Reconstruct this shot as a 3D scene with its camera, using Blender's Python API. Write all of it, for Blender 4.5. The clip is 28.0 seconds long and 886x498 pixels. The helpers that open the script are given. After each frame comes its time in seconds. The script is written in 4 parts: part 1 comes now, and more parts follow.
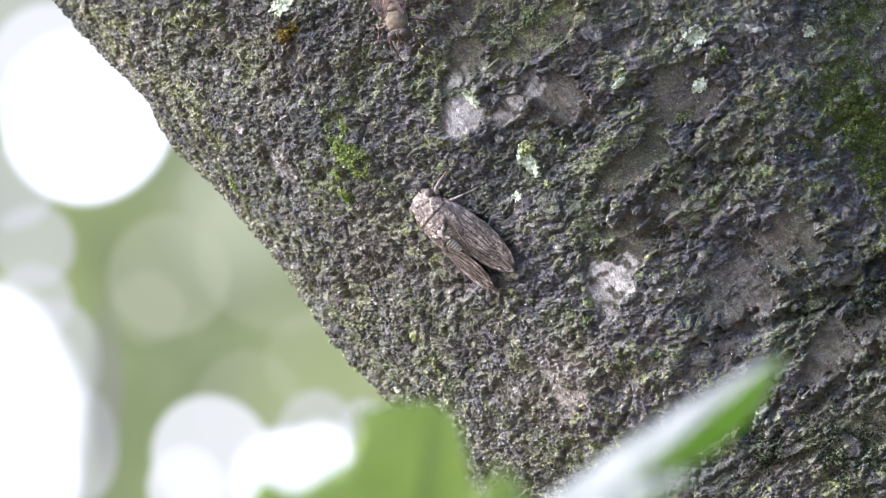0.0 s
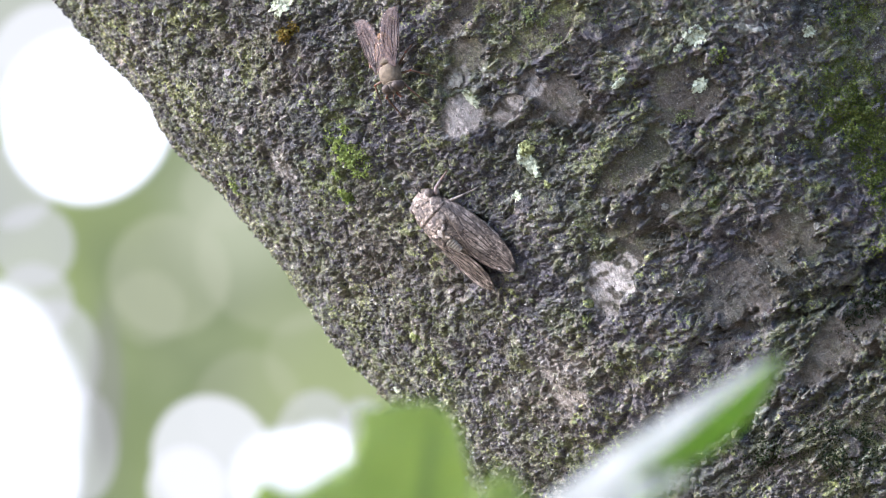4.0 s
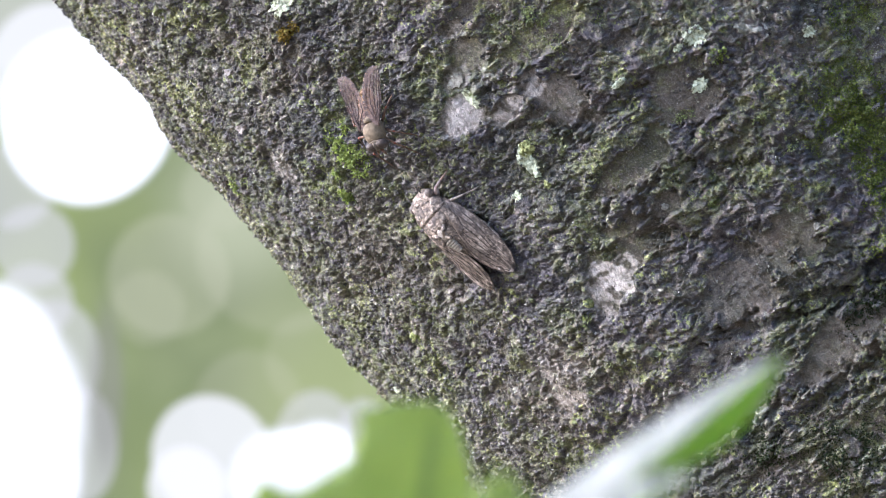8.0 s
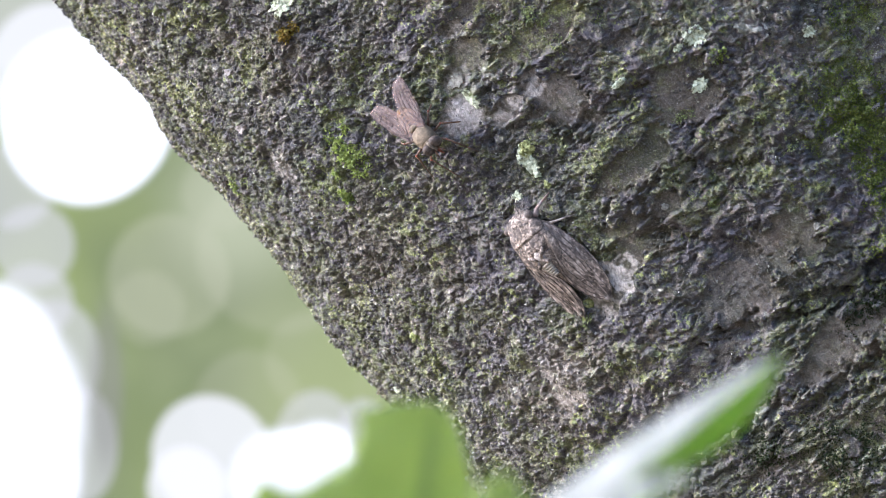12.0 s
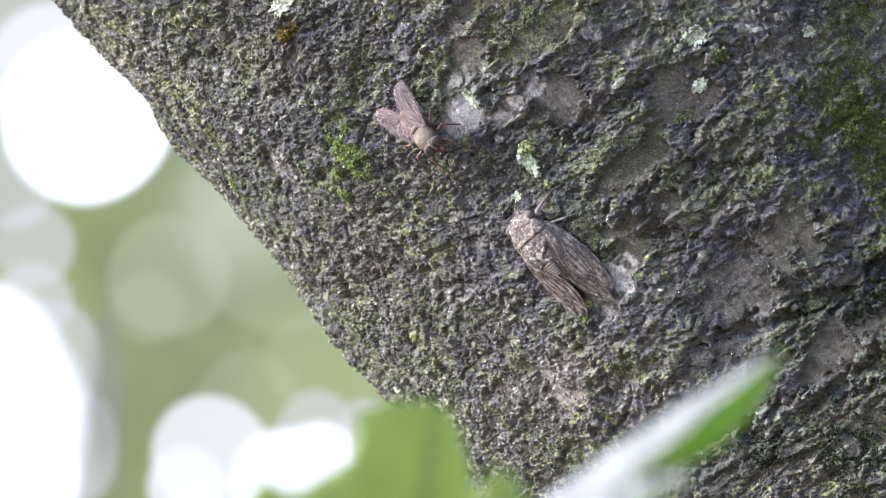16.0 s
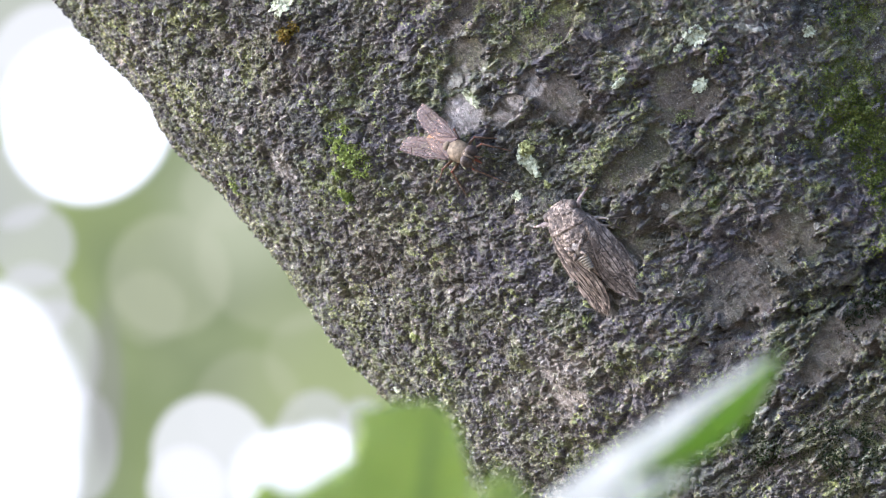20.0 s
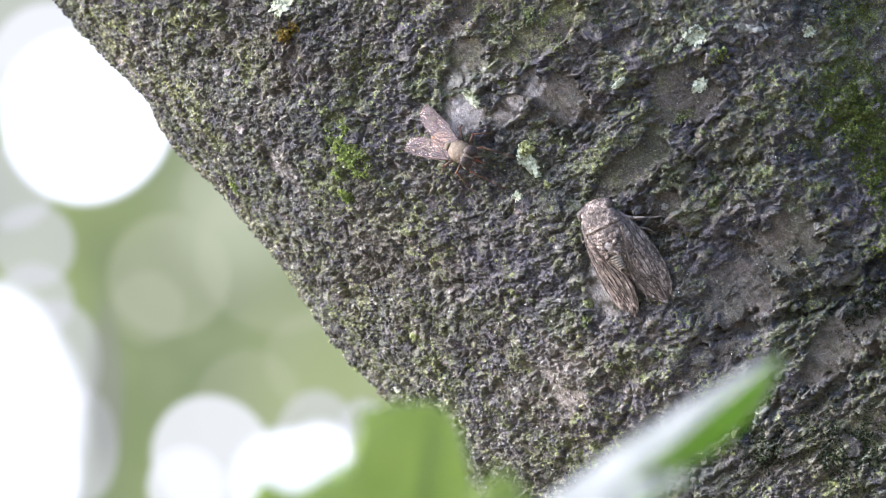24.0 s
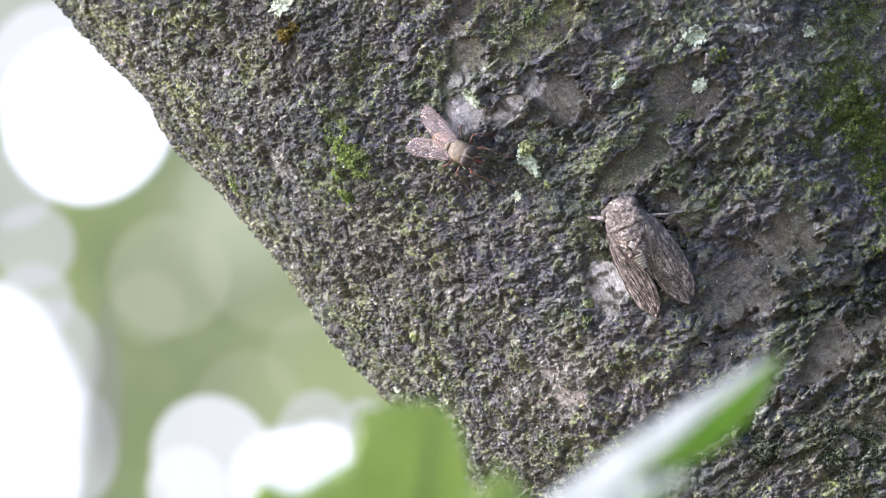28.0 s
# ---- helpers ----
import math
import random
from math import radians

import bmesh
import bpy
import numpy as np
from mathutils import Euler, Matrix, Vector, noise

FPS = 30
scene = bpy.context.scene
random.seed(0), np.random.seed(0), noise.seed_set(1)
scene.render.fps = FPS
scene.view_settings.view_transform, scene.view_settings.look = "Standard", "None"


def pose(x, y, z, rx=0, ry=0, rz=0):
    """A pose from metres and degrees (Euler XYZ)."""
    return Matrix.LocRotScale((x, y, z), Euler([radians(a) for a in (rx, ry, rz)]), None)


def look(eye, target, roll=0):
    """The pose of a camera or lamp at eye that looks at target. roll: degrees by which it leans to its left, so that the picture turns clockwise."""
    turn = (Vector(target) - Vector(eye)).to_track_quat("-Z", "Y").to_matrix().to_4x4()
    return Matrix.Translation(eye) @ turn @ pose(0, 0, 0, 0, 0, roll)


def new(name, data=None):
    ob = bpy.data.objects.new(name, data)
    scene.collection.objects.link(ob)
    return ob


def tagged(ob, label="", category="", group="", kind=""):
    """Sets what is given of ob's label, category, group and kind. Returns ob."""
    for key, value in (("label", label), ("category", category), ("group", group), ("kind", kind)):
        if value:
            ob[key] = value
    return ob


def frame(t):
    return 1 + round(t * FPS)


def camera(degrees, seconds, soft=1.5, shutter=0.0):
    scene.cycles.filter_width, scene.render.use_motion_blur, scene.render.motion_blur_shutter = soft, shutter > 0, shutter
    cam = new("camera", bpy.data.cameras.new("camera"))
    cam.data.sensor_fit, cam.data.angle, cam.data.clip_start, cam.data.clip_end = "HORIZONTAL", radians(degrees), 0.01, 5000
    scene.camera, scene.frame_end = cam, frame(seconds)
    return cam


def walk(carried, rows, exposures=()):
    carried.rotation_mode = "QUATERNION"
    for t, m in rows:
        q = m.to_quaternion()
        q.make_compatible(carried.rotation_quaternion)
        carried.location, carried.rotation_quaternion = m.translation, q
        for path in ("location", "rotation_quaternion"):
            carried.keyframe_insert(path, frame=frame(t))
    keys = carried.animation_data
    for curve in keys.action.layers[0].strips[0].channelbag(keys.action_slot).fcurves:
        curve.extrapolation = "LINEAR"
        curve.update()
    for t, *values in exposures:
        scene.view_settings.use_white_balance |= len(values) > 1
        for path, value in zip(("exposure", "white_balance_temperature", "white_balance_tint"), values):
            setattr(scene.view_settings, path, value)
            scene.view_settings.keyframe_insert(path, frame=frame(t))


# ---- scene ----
SECONDS = 28.0
EYE = Vector((0.0, 0.0, 1.4))
PITCH = radians(15)
RIGHT = Vector((1, 0, 0))
AHEAD = Vector((0, math.cos(PITCH), math.sin(PITCH)))
ABOVE = Vector((0, -math.sin(PITCH), math.cos(PITCH)))

# ---- camera: a long lens on a tripod, about a metre from the bark ----
cam = camera(13.9, SECONDS, soft=0.9)
cam.data.dof.use_dof = True
cam.data.dof.focus_distance = 0.974
cam.data.dof.aperture_fstop = 32
STAND = look(EYE, EYE + AHEAD)
walk(cam, [(0, STAND), (SECONDS, STAND)], exposures=[(0, 1.9, 5250, 19), (SECONDS, 1.9, 5250, 19)])

# ---- light: overcast sky, brightest high on the left ----
SUN_FROM = Vector((-0.92, -0.02, 0.44)).normalized()
world = bpy.data.worlds.new("world")
scene.world = world
world.use_nodes = True
wn = world.node_tree.nodes
sky = wn.new("ShaderNodeTexSky")
sky.sky_type = "NISHITA"
sky.sun_disc = False
sky.sun_elevation = math.asin(SUN_FROM.z)
sky.sun_rotation = math.atan2(SUN_FROM.x, SUN_FROM.y)
sky.air_density, sky.dust_density = 1.0, 4.0
wn["Background"].inputs[1].default_value = 0.15
world.node_tree.links.new(sky.outputs[0], wn["Background"].inputs[0])
sun_data = bpy.data.lights.new("sun", "SUN")
sun_data.energy, sun_data.angle, sun_data.color = 2.35, radians(60), (1.0, 0.99, 0.97)
sun = new("sun", sun_data)
sun.matrix_world = look(EYE + SUN_FROM * 6, EYE)


# ---- node helpers ----
class Shader:
    def __init__(self, name, rough=0.8, spec=0.3):
        self.mat = bpy.data.materials.new(name)
        self.mat.use_nodes = True
        self.nt = self.mat.node_tree
        self.bsdf = self.nt.nodes["Principled BSDF"]
        self.bsdf.inputs["Roughness"].default_value = rough
        self.bsdf.inputs["Specular IOR Level"].default_value = spec
        self.where = self.nt.nodes.new("ShaderNodeTexCoord").outputs["Object"]

    def node(self, kind, **settings):
        n = self.nt.nodes.new(kind)
        for k, v in settings.items():
            n.inputs[k].default_value = v
        return n

    def link(self, a, b):
        self.nt.links.new(a, b)

    def noise(self, scale, detail=4, rough=0.6, stretch=None):
        n = self.node("ShaderNodeTexNoise", Scale=scale, Detail=detail, Roughness=rough)
        vec = self.where
        if stretch:
            m = self.node("ShaderNodeMapping", Scale=stretch)
            self.link(vec, m.inputs["Vector"])
            vec = m.outputs[0]
        self.link(vec, n.inputs["Vector"])
        return n.outputs["Fac"]

    def cells(self, scale, feature="F1", stretch=None):
        n = self.node("ShaderNodeTexVoronoi", Scale=scale)
        n.feature = feature
        vec = self.where
        if stretch:
            m = self.node("ShaderNodeMapping", Scale=stretch)
            self.link(vec, m.inputs["Vector"])
            vec = m.outputs[0]
        self.link(vec, n.inputs["Vector"])
        return n

    def ramp(self, fac, *stops):
        n = self.node("ShaderNodeValToRGB")
        e = n.color_ramp.elements
        while len(e) < len(stops):
            e.new(0.5)
        for el, (p, c) in zip(e, stops):
            el.position = p
            el.color = (*c, 1) if len(c) == 3 else c
        self.link(fac, n.inputs[0])
        return n.outputs[0]

    def level(self, fac, lo, hi):
        n = self.node("ShaderNodeMapRange")
        n.inputs["From Min"].default_value, n.inputs["From Max"].default_value = lo, hi
        n.interpolation_type = "SMOOTHSTEP"
        self.link(fac, n.inputs["Value"])
        return n.outputs["Result"]

    def times(self, a, b):
        n = self.node("ShaderNodeMath")
        n.operation = "MULTIPLY"
        self.link(a, n.inputs[0])
        if isinstance(b, float):
            n.inputs[1].default_value = b
        else:
            self.link(b, n.inputs[1])
        return n.outputs[0]

    def mix(self, fac, a, b, how="MIX"):
        n = self.nt.nodes.new("ShaderNodeMix")
        n.data_type, n.blend_type = "RGBA", how
        for v, k in ((fac, 0), (a, 6), (b, 7)):
            if isinstance(v, (int, float)):
                n.inputs[k].default_value = v
            elif isinstance(v, tuple):
                n.inputs[k].default_value = (*v, 1)
            else:
                self.link(v, n.inputs[k])
        return n.outputs[2]

    def attribute(self, name):
        n = self.nt.nodes.new("ShaderNodeAttribute")
        n.attribute_name = name
        return n.outputs["Fac"]

    def island(self):
        return self.nt.nodes.new("ShaderNodeNewGeometry").outputs["Random Per Island"]

    def colour(self, c):
        if isinstance(c, tuple):
            self.bsdf.inputs["Base Color"].default_value = (*c, 1)
        else:
            self.link(c, self.bsdf.inputs["Base Color"])
        return self

    def bump(self, height, strength=0.5, distance=0.0005):
        n = self.node("ShaderNodeBump", Strength=strength, Distance=distance)
        self.link(height, n.inputs["Height"])
        self.link(n.outputs[0], self.bsdf.inputs["Normal"])
        return self

    def see_through(self, amount, tint):
        """Light that passes a thin leaf or wing."""
        t = self.node("ShaderNodeBsdfTranslucent")
        t.inputs["Color"].default_value = (*tint, 1)
        m = self.node("ShaderNodeMixShader", Fac=amount)
        self.link(self.bsdf.outputs[0], m.inputs[1])
        self.link(t.outputs[0], m.inputs[2])
        self.link(m.outputs[0], self.nt.nodes["Material Output"].inputs["Surface"])
        return self


def bark_shader():
    s = Shader("bark", 0.82, 0.22)
    grit = s.noise(2300, 4, 0.75)
    fine = s.noise(900, 5, 0.7)
    mid = s.noise(190, 4, 0.6)
    wide = s.noise(38, 4, 0.6)
    base = s.ramp(fine, (0.32, (0.090, 0.085, 0.098)), (0.5, (0.140, 0.131, 0.145)), (0.66, (0.215, 0.202, 0.215)))
    tone = s.ramp(s.attribute("tone"), (0.0, (0.092, 0.086, 0.100)), (0.46, (0.130, 0.122, 0.131)), (0.60, (0.138, 0.132, 0.108)), (0.68, (0.155, 0.172, 0.085)), (0.78, (0.21, 0.178, 0.150)), (0.90, (0.29, 0.27, 0.245)), (1.0, (0.40, 0.42, 0.33)))
    grain = s.mix(1.0, tone, s.ramp(s.attribute("grain"), (0.15, (0.6, 0.6, 0.62)), (0.5, (0.9, 0.9, 0.9)), (0.8, (1.4, 1.36, 1.3))), "MULTIPLY")
    c = s.mix(0.6, base, grain)
    c = s.mix(s.level(mid, 0.52, 0.75), c, s.mix(0.5, c, (0.13, 0.096, 0.084)))
    # between the clumps of crust lies an older, smoother grey-brown skin
    skin = s.ramp(s.noise(520, 6, 0.7), (0.3, (0.068, 0.061, 0.055)), (0.5, (0.116, 0.105, 0.089)), (0.7, (0.21, 0.190, 0.158)))
    c = s.mix(s.level(s.attribute("crust"), 0.75, 0.1), c, skin)
    # algae: a dull yellow-green film, thickest towards the lit flank
    film = s.times(s.level(s.noise(230, 5, 0.7), 0.42, 0.58), s.attribute("alga"))
    c = s.mix(s.times(film, 0.85), c, s.ramp(fine, (0.34, (0.075, 0.084, 0.034)), (0.5, (0.18, 0.205, 0.07)), (0.64, (0.38, 0.43, 0.16))))
    bare = s.ramp(s.noise(420, 6, 0.75), (0.3, (0.066, 0.054, 0.043)), (0.5, (0.115, 0.096, 0.075)), (0.7, (0.21, 0.178, 0.140)))
    bare = s.mix(s.times(s.level(s.noise(110, 5, 0.7), 0.46, 0.62), 0.6), bare, s.ramp(fine, (0.35, (0.055, 0.058, 0.035)), (0.65, (0.15, 0.15, 0.085))))
    c = s.mix(s.attribute("bare"), c, bare)
    c = s.mix(s.level(wide, 0.50, 0.68), c, s.mix(0.4, c, (0.055, 0.072, 0.040)))
    c = s.mix(s.level(s.noise(24, 4, 0.6, (1.0, 1.0, 1.3)), 0.48, 0.64), c, s.mix(0.38, c, (0.125, 0.098, 0.066)))
    # specks of lichen in loose swarms: yellow-green, then cream
    specks = s.times(s.level(s.noise(560, 4, 0.65), 0.53, 0.61), s.level(s.noise(75, 4, 0.65), 0.46, 0.58))
    c = s.mix(s.times(s.times(specks, s.attribute("crust")), 0.9), c, s.ramp(grit, (0.35, (0.16, 0.19, 0.05)), (0.65, (0.42, 0.48, 0.17))))
    cream = s.times(s.level(s.noise(1100, 3, 0.6), 0.58, 0.66), s.level(s.noise(52, 3, 0.6), 0.45, 0.6))
    c = s.mix(s.times(cream, 0.55), c, (0.33, 0.31, 0.27))
    c = s.mix(s.level(grit, 0.53, 0.65), c, s.mix(0.5, c, (0.36, 0.35, 0.325)))
    c = s.mix(s.level(grit, 0.44, 0.30), c, s.mix(0.3, c, (0.026, 0.025, 0.03)))
    c = s.mix(s.attribute("pale"), c, s.ramp(s.noise(700, 6, 0.75, (1.6, 1.0, 0.7)), (0.34, (0.34, 0.31, 0.29)), (0.44, (0.58, 0.54, 0.505)), (0.56, (0.80, 0.76, 0.715))))
    # sandy grain, and a darker weathered tone in wide drifts
    c = s.mix(1.0, c, s.ramp(s.noise(5200, 3, 0.7), (0.32, (0.50, 0.50, 0.52)), (0.5, (0.85, 0.85, 0.85)), (0.66, (1.45, 1.43, 1.38))), "MULTIPLY")
    c = s.mix(1.0, c, s.ramp(s.noise(30, 4, 0.6), (0.36, (0.80, 0.81, 0.86)), (0.62, (1.20, 1.17, 1.14))), "MULTIPLY")
    s.colour(c)
    s.bump(s.mix(0.4, s.noise(1900, 6, 0.8), s.cells(2100).outputs["Distance"]), 1.0, 0.0009)
    return s.mat


def plain(name, stops, scale=600, rough=0.8, spec=0.3, bump=0.3, detail=4, stretch=None):
    s = Shader(name, rough, spec)
    n = s.noise(scale, detail, 0.6, stretch)
    s.colour(s.ramp(n, *stops))
    if bump:
        s.bump(s.noise(scale * 2.5, 3), bump, 0.0003)
    return s.mat


def islands(name, stops, scale=1500, rough=0.85, through_tint=None):
    s = Shader(name, rough, 0.2)
    c = s.ramp(s.island(), *stops)
    c = s.mix(s.level(s.noise(scale, 3), 0.35, 0.65), s.mix(0.5, c, (0.03, 0.03, 0.02)), c)
    s.colour(c)
    if through_tint:
        s.see_through(0.3, through_tint)
    else:
        s.bump(s.noise(2400, 3), 0.5, 0.0004)
    return s.mat


BARK = bark_shader()
CRUMB = islands("bark_crumb", ((0.0, (0.05, 0.048, 0.055)), (0.35, (0.10, 0.095, 0.097)), (0.6, (0.165, 0.155, 0.14)), (0.75, (0.14, 0.15, 0.085)), (0.88, (0.21, 0.225, 0.12)), (0.96, (0.36, 0.36, 0.32)), (1.0, (0.55, 0.54, 0.50))))
GREEN_MOSS = islands("green_moss", ((0.0, (0.19, 0.24, 0.06)), (0.5, (0.34, 0.42, 0.12)), (1.0, (0.52, 0.59, 0.24))), 700, 0.8, (0.22, 0.3, 0.05))
DARK_MOSS = islands("dark_moss", ((0.0, (0.10, 0.125, 0.034)), (0.5, (0.215, 0.26, 0.058)), (1.0, (0.42, 0.47, 0.115))), 700, 0.8, (0.07, 0.12, 0.01))
LIME_MOSS = islands("lime_moss", ((0.0, (0.15, 0.18, 0.06)), (0.5, (0.32, 0.38, 0.14)), (1.0, (0.55, 0.60, 0.31))), 900, 0.85, (0.25, 0.32, 0.1))
DARKENING_MOSS = islands("darkening_moss", ((0.0, (0.012, 0.019, 0.010)), (0.6, (0.03, 0.045, 0.02)), (1.0, (0.08, 0.11, 0.045))), 700, 0.85, (0.04, 0.06, 0.02))
BROWN_MOSS = islands("brown_moss", ((0.0, (0.14, 0.10, 0.025)), (0.5, (0.33, 0.23, 0.045)), (1.0, (0.40, 0.38, 0.08))), 700, 0.8, (0.2, 0.13, 0.02))
WHITE_CRUST = plain("white_crust", ((0.36, (0.15, 0.145, 0.13)), (0.46, (0.24, 0.235, 0.205)), (0.6, (0.34, 0.335, 0.295))), 900, 0.9, 0.2, 0.8)
BRIGHT_NODE = plain("bright_node", ((0.3, (0.24, 0.215, 0.205)), (0.6, (0.44, 0.41, 0.395))), 1200, 0.8, 0.3, 0.6)
MINT_LICHEN = plain("mint_lichen", ((0.36, (0.18, 0.20, 0.13)), (0.47, (0.40, 0.44, 0.32)), (0.62, (0.58, 0.62, 0.48))), 1100, 0.9, 0.2, 0.5)
YELLOW_LICHEN = plain("yellow_lichen", ((0.36, (0.10, 0.11, 0.04)), (0.6, (0.33, 0.36, 0.16))), 1100, 0.9, 0.2, 0.5)


# ---- mesh helpers ----
def smooth(me):
    me.polygons.foreach_set("use_smooth", [True] * len(me.polygons))
    return me


def part(name, bm, material, parent=None, label="", flat=False):
    me = bpy.data.meshes.new(name)
    bm.to_mesh(me)
    bm.free()
    if not flat:
        smooth(me)
    me.materials.append(material)
    ob = new(name, me)
    ob.parent = parent
    if label:
        ob["label"] = label
    return ob


def array_mesh(name, verts, faces, material, values=(), soft=True):
    """A mesh from numpy arrays: (n, 3) places, (m, 3 or 4) corners."""
    me = bpy.data.meshes.new(name)
    n, k = faces.shape
    me.vertices.add(len(verts))
    me.vertices.foreach_set("co", verts.astype(np.float32).ravel())
    me.loops.add(n * k)
    me.loops.foreach_set("vertex_index", faces.astype(np.int32).ravel())
    me.polygons.add(n)
    me.polygons.foreach_set("loop_start", np.arange(0, n * k, k, dtype=np.int32))
    me.polygons.foreach_set("use_smooth", np.full(n, soft, dtype=bool))
    for key, v in values:
        me.attributes.new(key, "FLOAT", "POINT").data.foreach_set("value", v.astype(np.float32).ravel())
    me.update(calc_edges=True)
    me.materials.append(material)
    return new(name, me)


def grid_faces(nu, nv, wrap=False):
    i, j = np.meshgrid(np.arange(nu - 1), np.arange(nv if wrap else nv - 1), indexing="ij")
    j2 = (j + 1) % nv
    return np.stack([i * nv + j, i * nv + j2, (i + 1) * nv + j2, (i + 1) * nv + j], -1).reshape(-1, 4)


def loft(bm, rings, seg=18, power=2.0):
    """Rings of (y, x, z, half width, half height), joined and capped at both ends."""
    rows = []
    for y, x, z, rx, rz in rings:
        row = []
        for k in range(seg):
            a = 2 * math.pi * k / seg
            ca, sa = math.cos(a), math.sin(a)
            row.append(bm.verts.new((x + rx * math.copysign(abs(ca) ** (2 / power), ca), y, z + rz * math.copysign(abs(sa) ** (2 / power), sa))))
        rows.append(row)
    for a, b in zip(rows, rows[1:]):
        for k in range(seg):
            bm.faces.new((a[k], a[(k + 1) % seg], b[(k + 1) % seg], b[k]))
    bm.faces.new(rows[0][::-1])
    bm.faces.new(rows[-1])
    bmesh.ops.recalc_face_normals(bm, faces=bm.faces)
    return bm


def tube(bm, points, radii, seg=7):
    pts = [Vector(p) for p in points]
    rows = []
    for i, p in enumerate(pts):
        d = (pts[min(i + 1, len(pts) - 1)] - pts[max(i - 1, 0)]).normalized()
        a = d.orthogonal().normalized()
        b = d.cross(a)
        if rows:
            a = (ref - d * ref.dot(d)).normalized()
            b = d.cross(a)
        ref = a
        rows.append([bm.verts.new(p + (a * math.cos(t) + b * math.sin(t)) * radii[i]) for t in (2 * math.pi * k / seg for k in range(seg))])
    for a, b in zip(rows, rows[1:]):
        for k in range(seg):
            bm.faces.new((a[k], a[(k + 1) % seg], b[(k + 1) % seg], b[k]))
    bm.faces.new(rows[0][::-1])
    bm.faces.new(rows[-1])
    return bm


def blade(bm, fn, na, nb, thick):
    """A thin solid sheet: fn(a, b) for a, b in 0..1, thickened downwards."""
    top = [[bm.verts.new(fn(i / na, j / nb)) for j in range(nb + 1)] for i in range(na + 1)]
    low = [[bm.verts.new(Vector(fn(i / na, j / nb)) - Vector((0, 0, thick))) for j in range(nb + 1)] for i in range(na + 1)]
    for i in range(na):
        for j in range(nb):
            bm.faces.new((top[i][j], top[i + 1][j], top[i + 1][j + 1], top[i][j + 1]))
            bm.faces.new((low[i][j], low[i][j + 1], low[i + 1][j + 1], low[i + 1][j]))
    edge = [(i, 0) for i in range(na)] + [(na, j) for j in range(nb)] + [(i, nb) for i in range(na, 0, -1)] + [(0, j) for j in range(nb, 0, -1)]
    for (a, b), (c, d) in zip(edge, edge[1:] + edge[:1]):
        bm.faces.new((top[a][b], low[a][b], low[c][d], top[c][d]))
    bmesh.ops.remove_doubles(bm, verts=bm.verts, dist=1e-7)
    bmesh.ops.recalc_face_normals(bm, faces=bm.faces)
    return bm


# ---- numpy noise ----
def chance(ix, iy, seed):
    h = (ix.astype(np.int64) * 374761393 + iy.astype(np.int64) * 668265263 + seed * 2147483647) & 0xFFFFFFFF
    h = ((h ^ (h >> 13)) * 1274126177) & 0xFFFFFFFF
    h = ((h ^ (h >> 16)) * 2246822519) & 0xFFFFFFFF
    return ((h ^ (h >> 15)) & 0xFFFFFF) / 16777216.0


def value_noise(x, y, seed):
    ix, iy = np.floor(x), np.floor(y)
    fx, fy = x - ix, y - iy
    fx, fy = fx * fx * (3 - 2 * fx), fy * fy * (3 - 2 * fy)
    a = chance(ix, iy, seed) * (1 - fx) + chance(ix + 1, iy, seed) * fx
    b = chance(ix, iy + 1, seed) * (1 - fx) + chance(ix + 1, iy + 1, seed) * fx
    return a * (1 - fy) + b * fy


def fbm(x, y, seed, octaves=4, gain=0.5):
    total, amp, norm = 0, 1.0, 0.0
    for k in range(octaves):
        total = total + amp * value_noise(x * 2.03 ** k + 17.3 * k, y * 2.03 ** k - 9.1 * k, seed + k)
        norm += amp
        amp *= gain
    return total / norm


def worley(x, y, seed):
    ix, iy = np.floor(x), np.floor(y)
    f1 = np.full(x.shape, 9.0)
    f2 = f1.copy()
    ident = np.zeros(x.shape)
    for dx in (-1, 0, 1):
        for dy in (-1, 0, 1):
            cx, cy = ix + dx, iy + dy
            d = np.hypot(cx + 0.1 + 0.8 * chance(cx, cy, seed) - x, cy + 0.1 + 0.8 * chance(cx, cy, seed + 1) - y)
            nearer = d < f1
            f2 = np.where(nearer, f1, np.minimum(f2, d))
            ident = np.where(nearer, chance(cx, cy, seed + 2), ident)
            f1 = np.where(nearer, d, f1)
    return f1, f2, ident


def step(lo, hi, v):
    t = np.clip((v - lo) / (hi - lo), 0, 1)
    return t * t * (3 - 2 * t)


# ---- the leaning trunk: a round stem, u runs down along it, s round it (millimetres) ----
RADIUS = 0.15
DOWN = (RIGHT * 0.643 - ABOVE * 0.766).normalized()
SIDE = DOWN.cross(AHEAD).normalized()
SIDE = SIDE if SIDE.x > 0 else -SIDE
HEART = EYE + AHEAD * 1.104 + SIDE * 0.1114

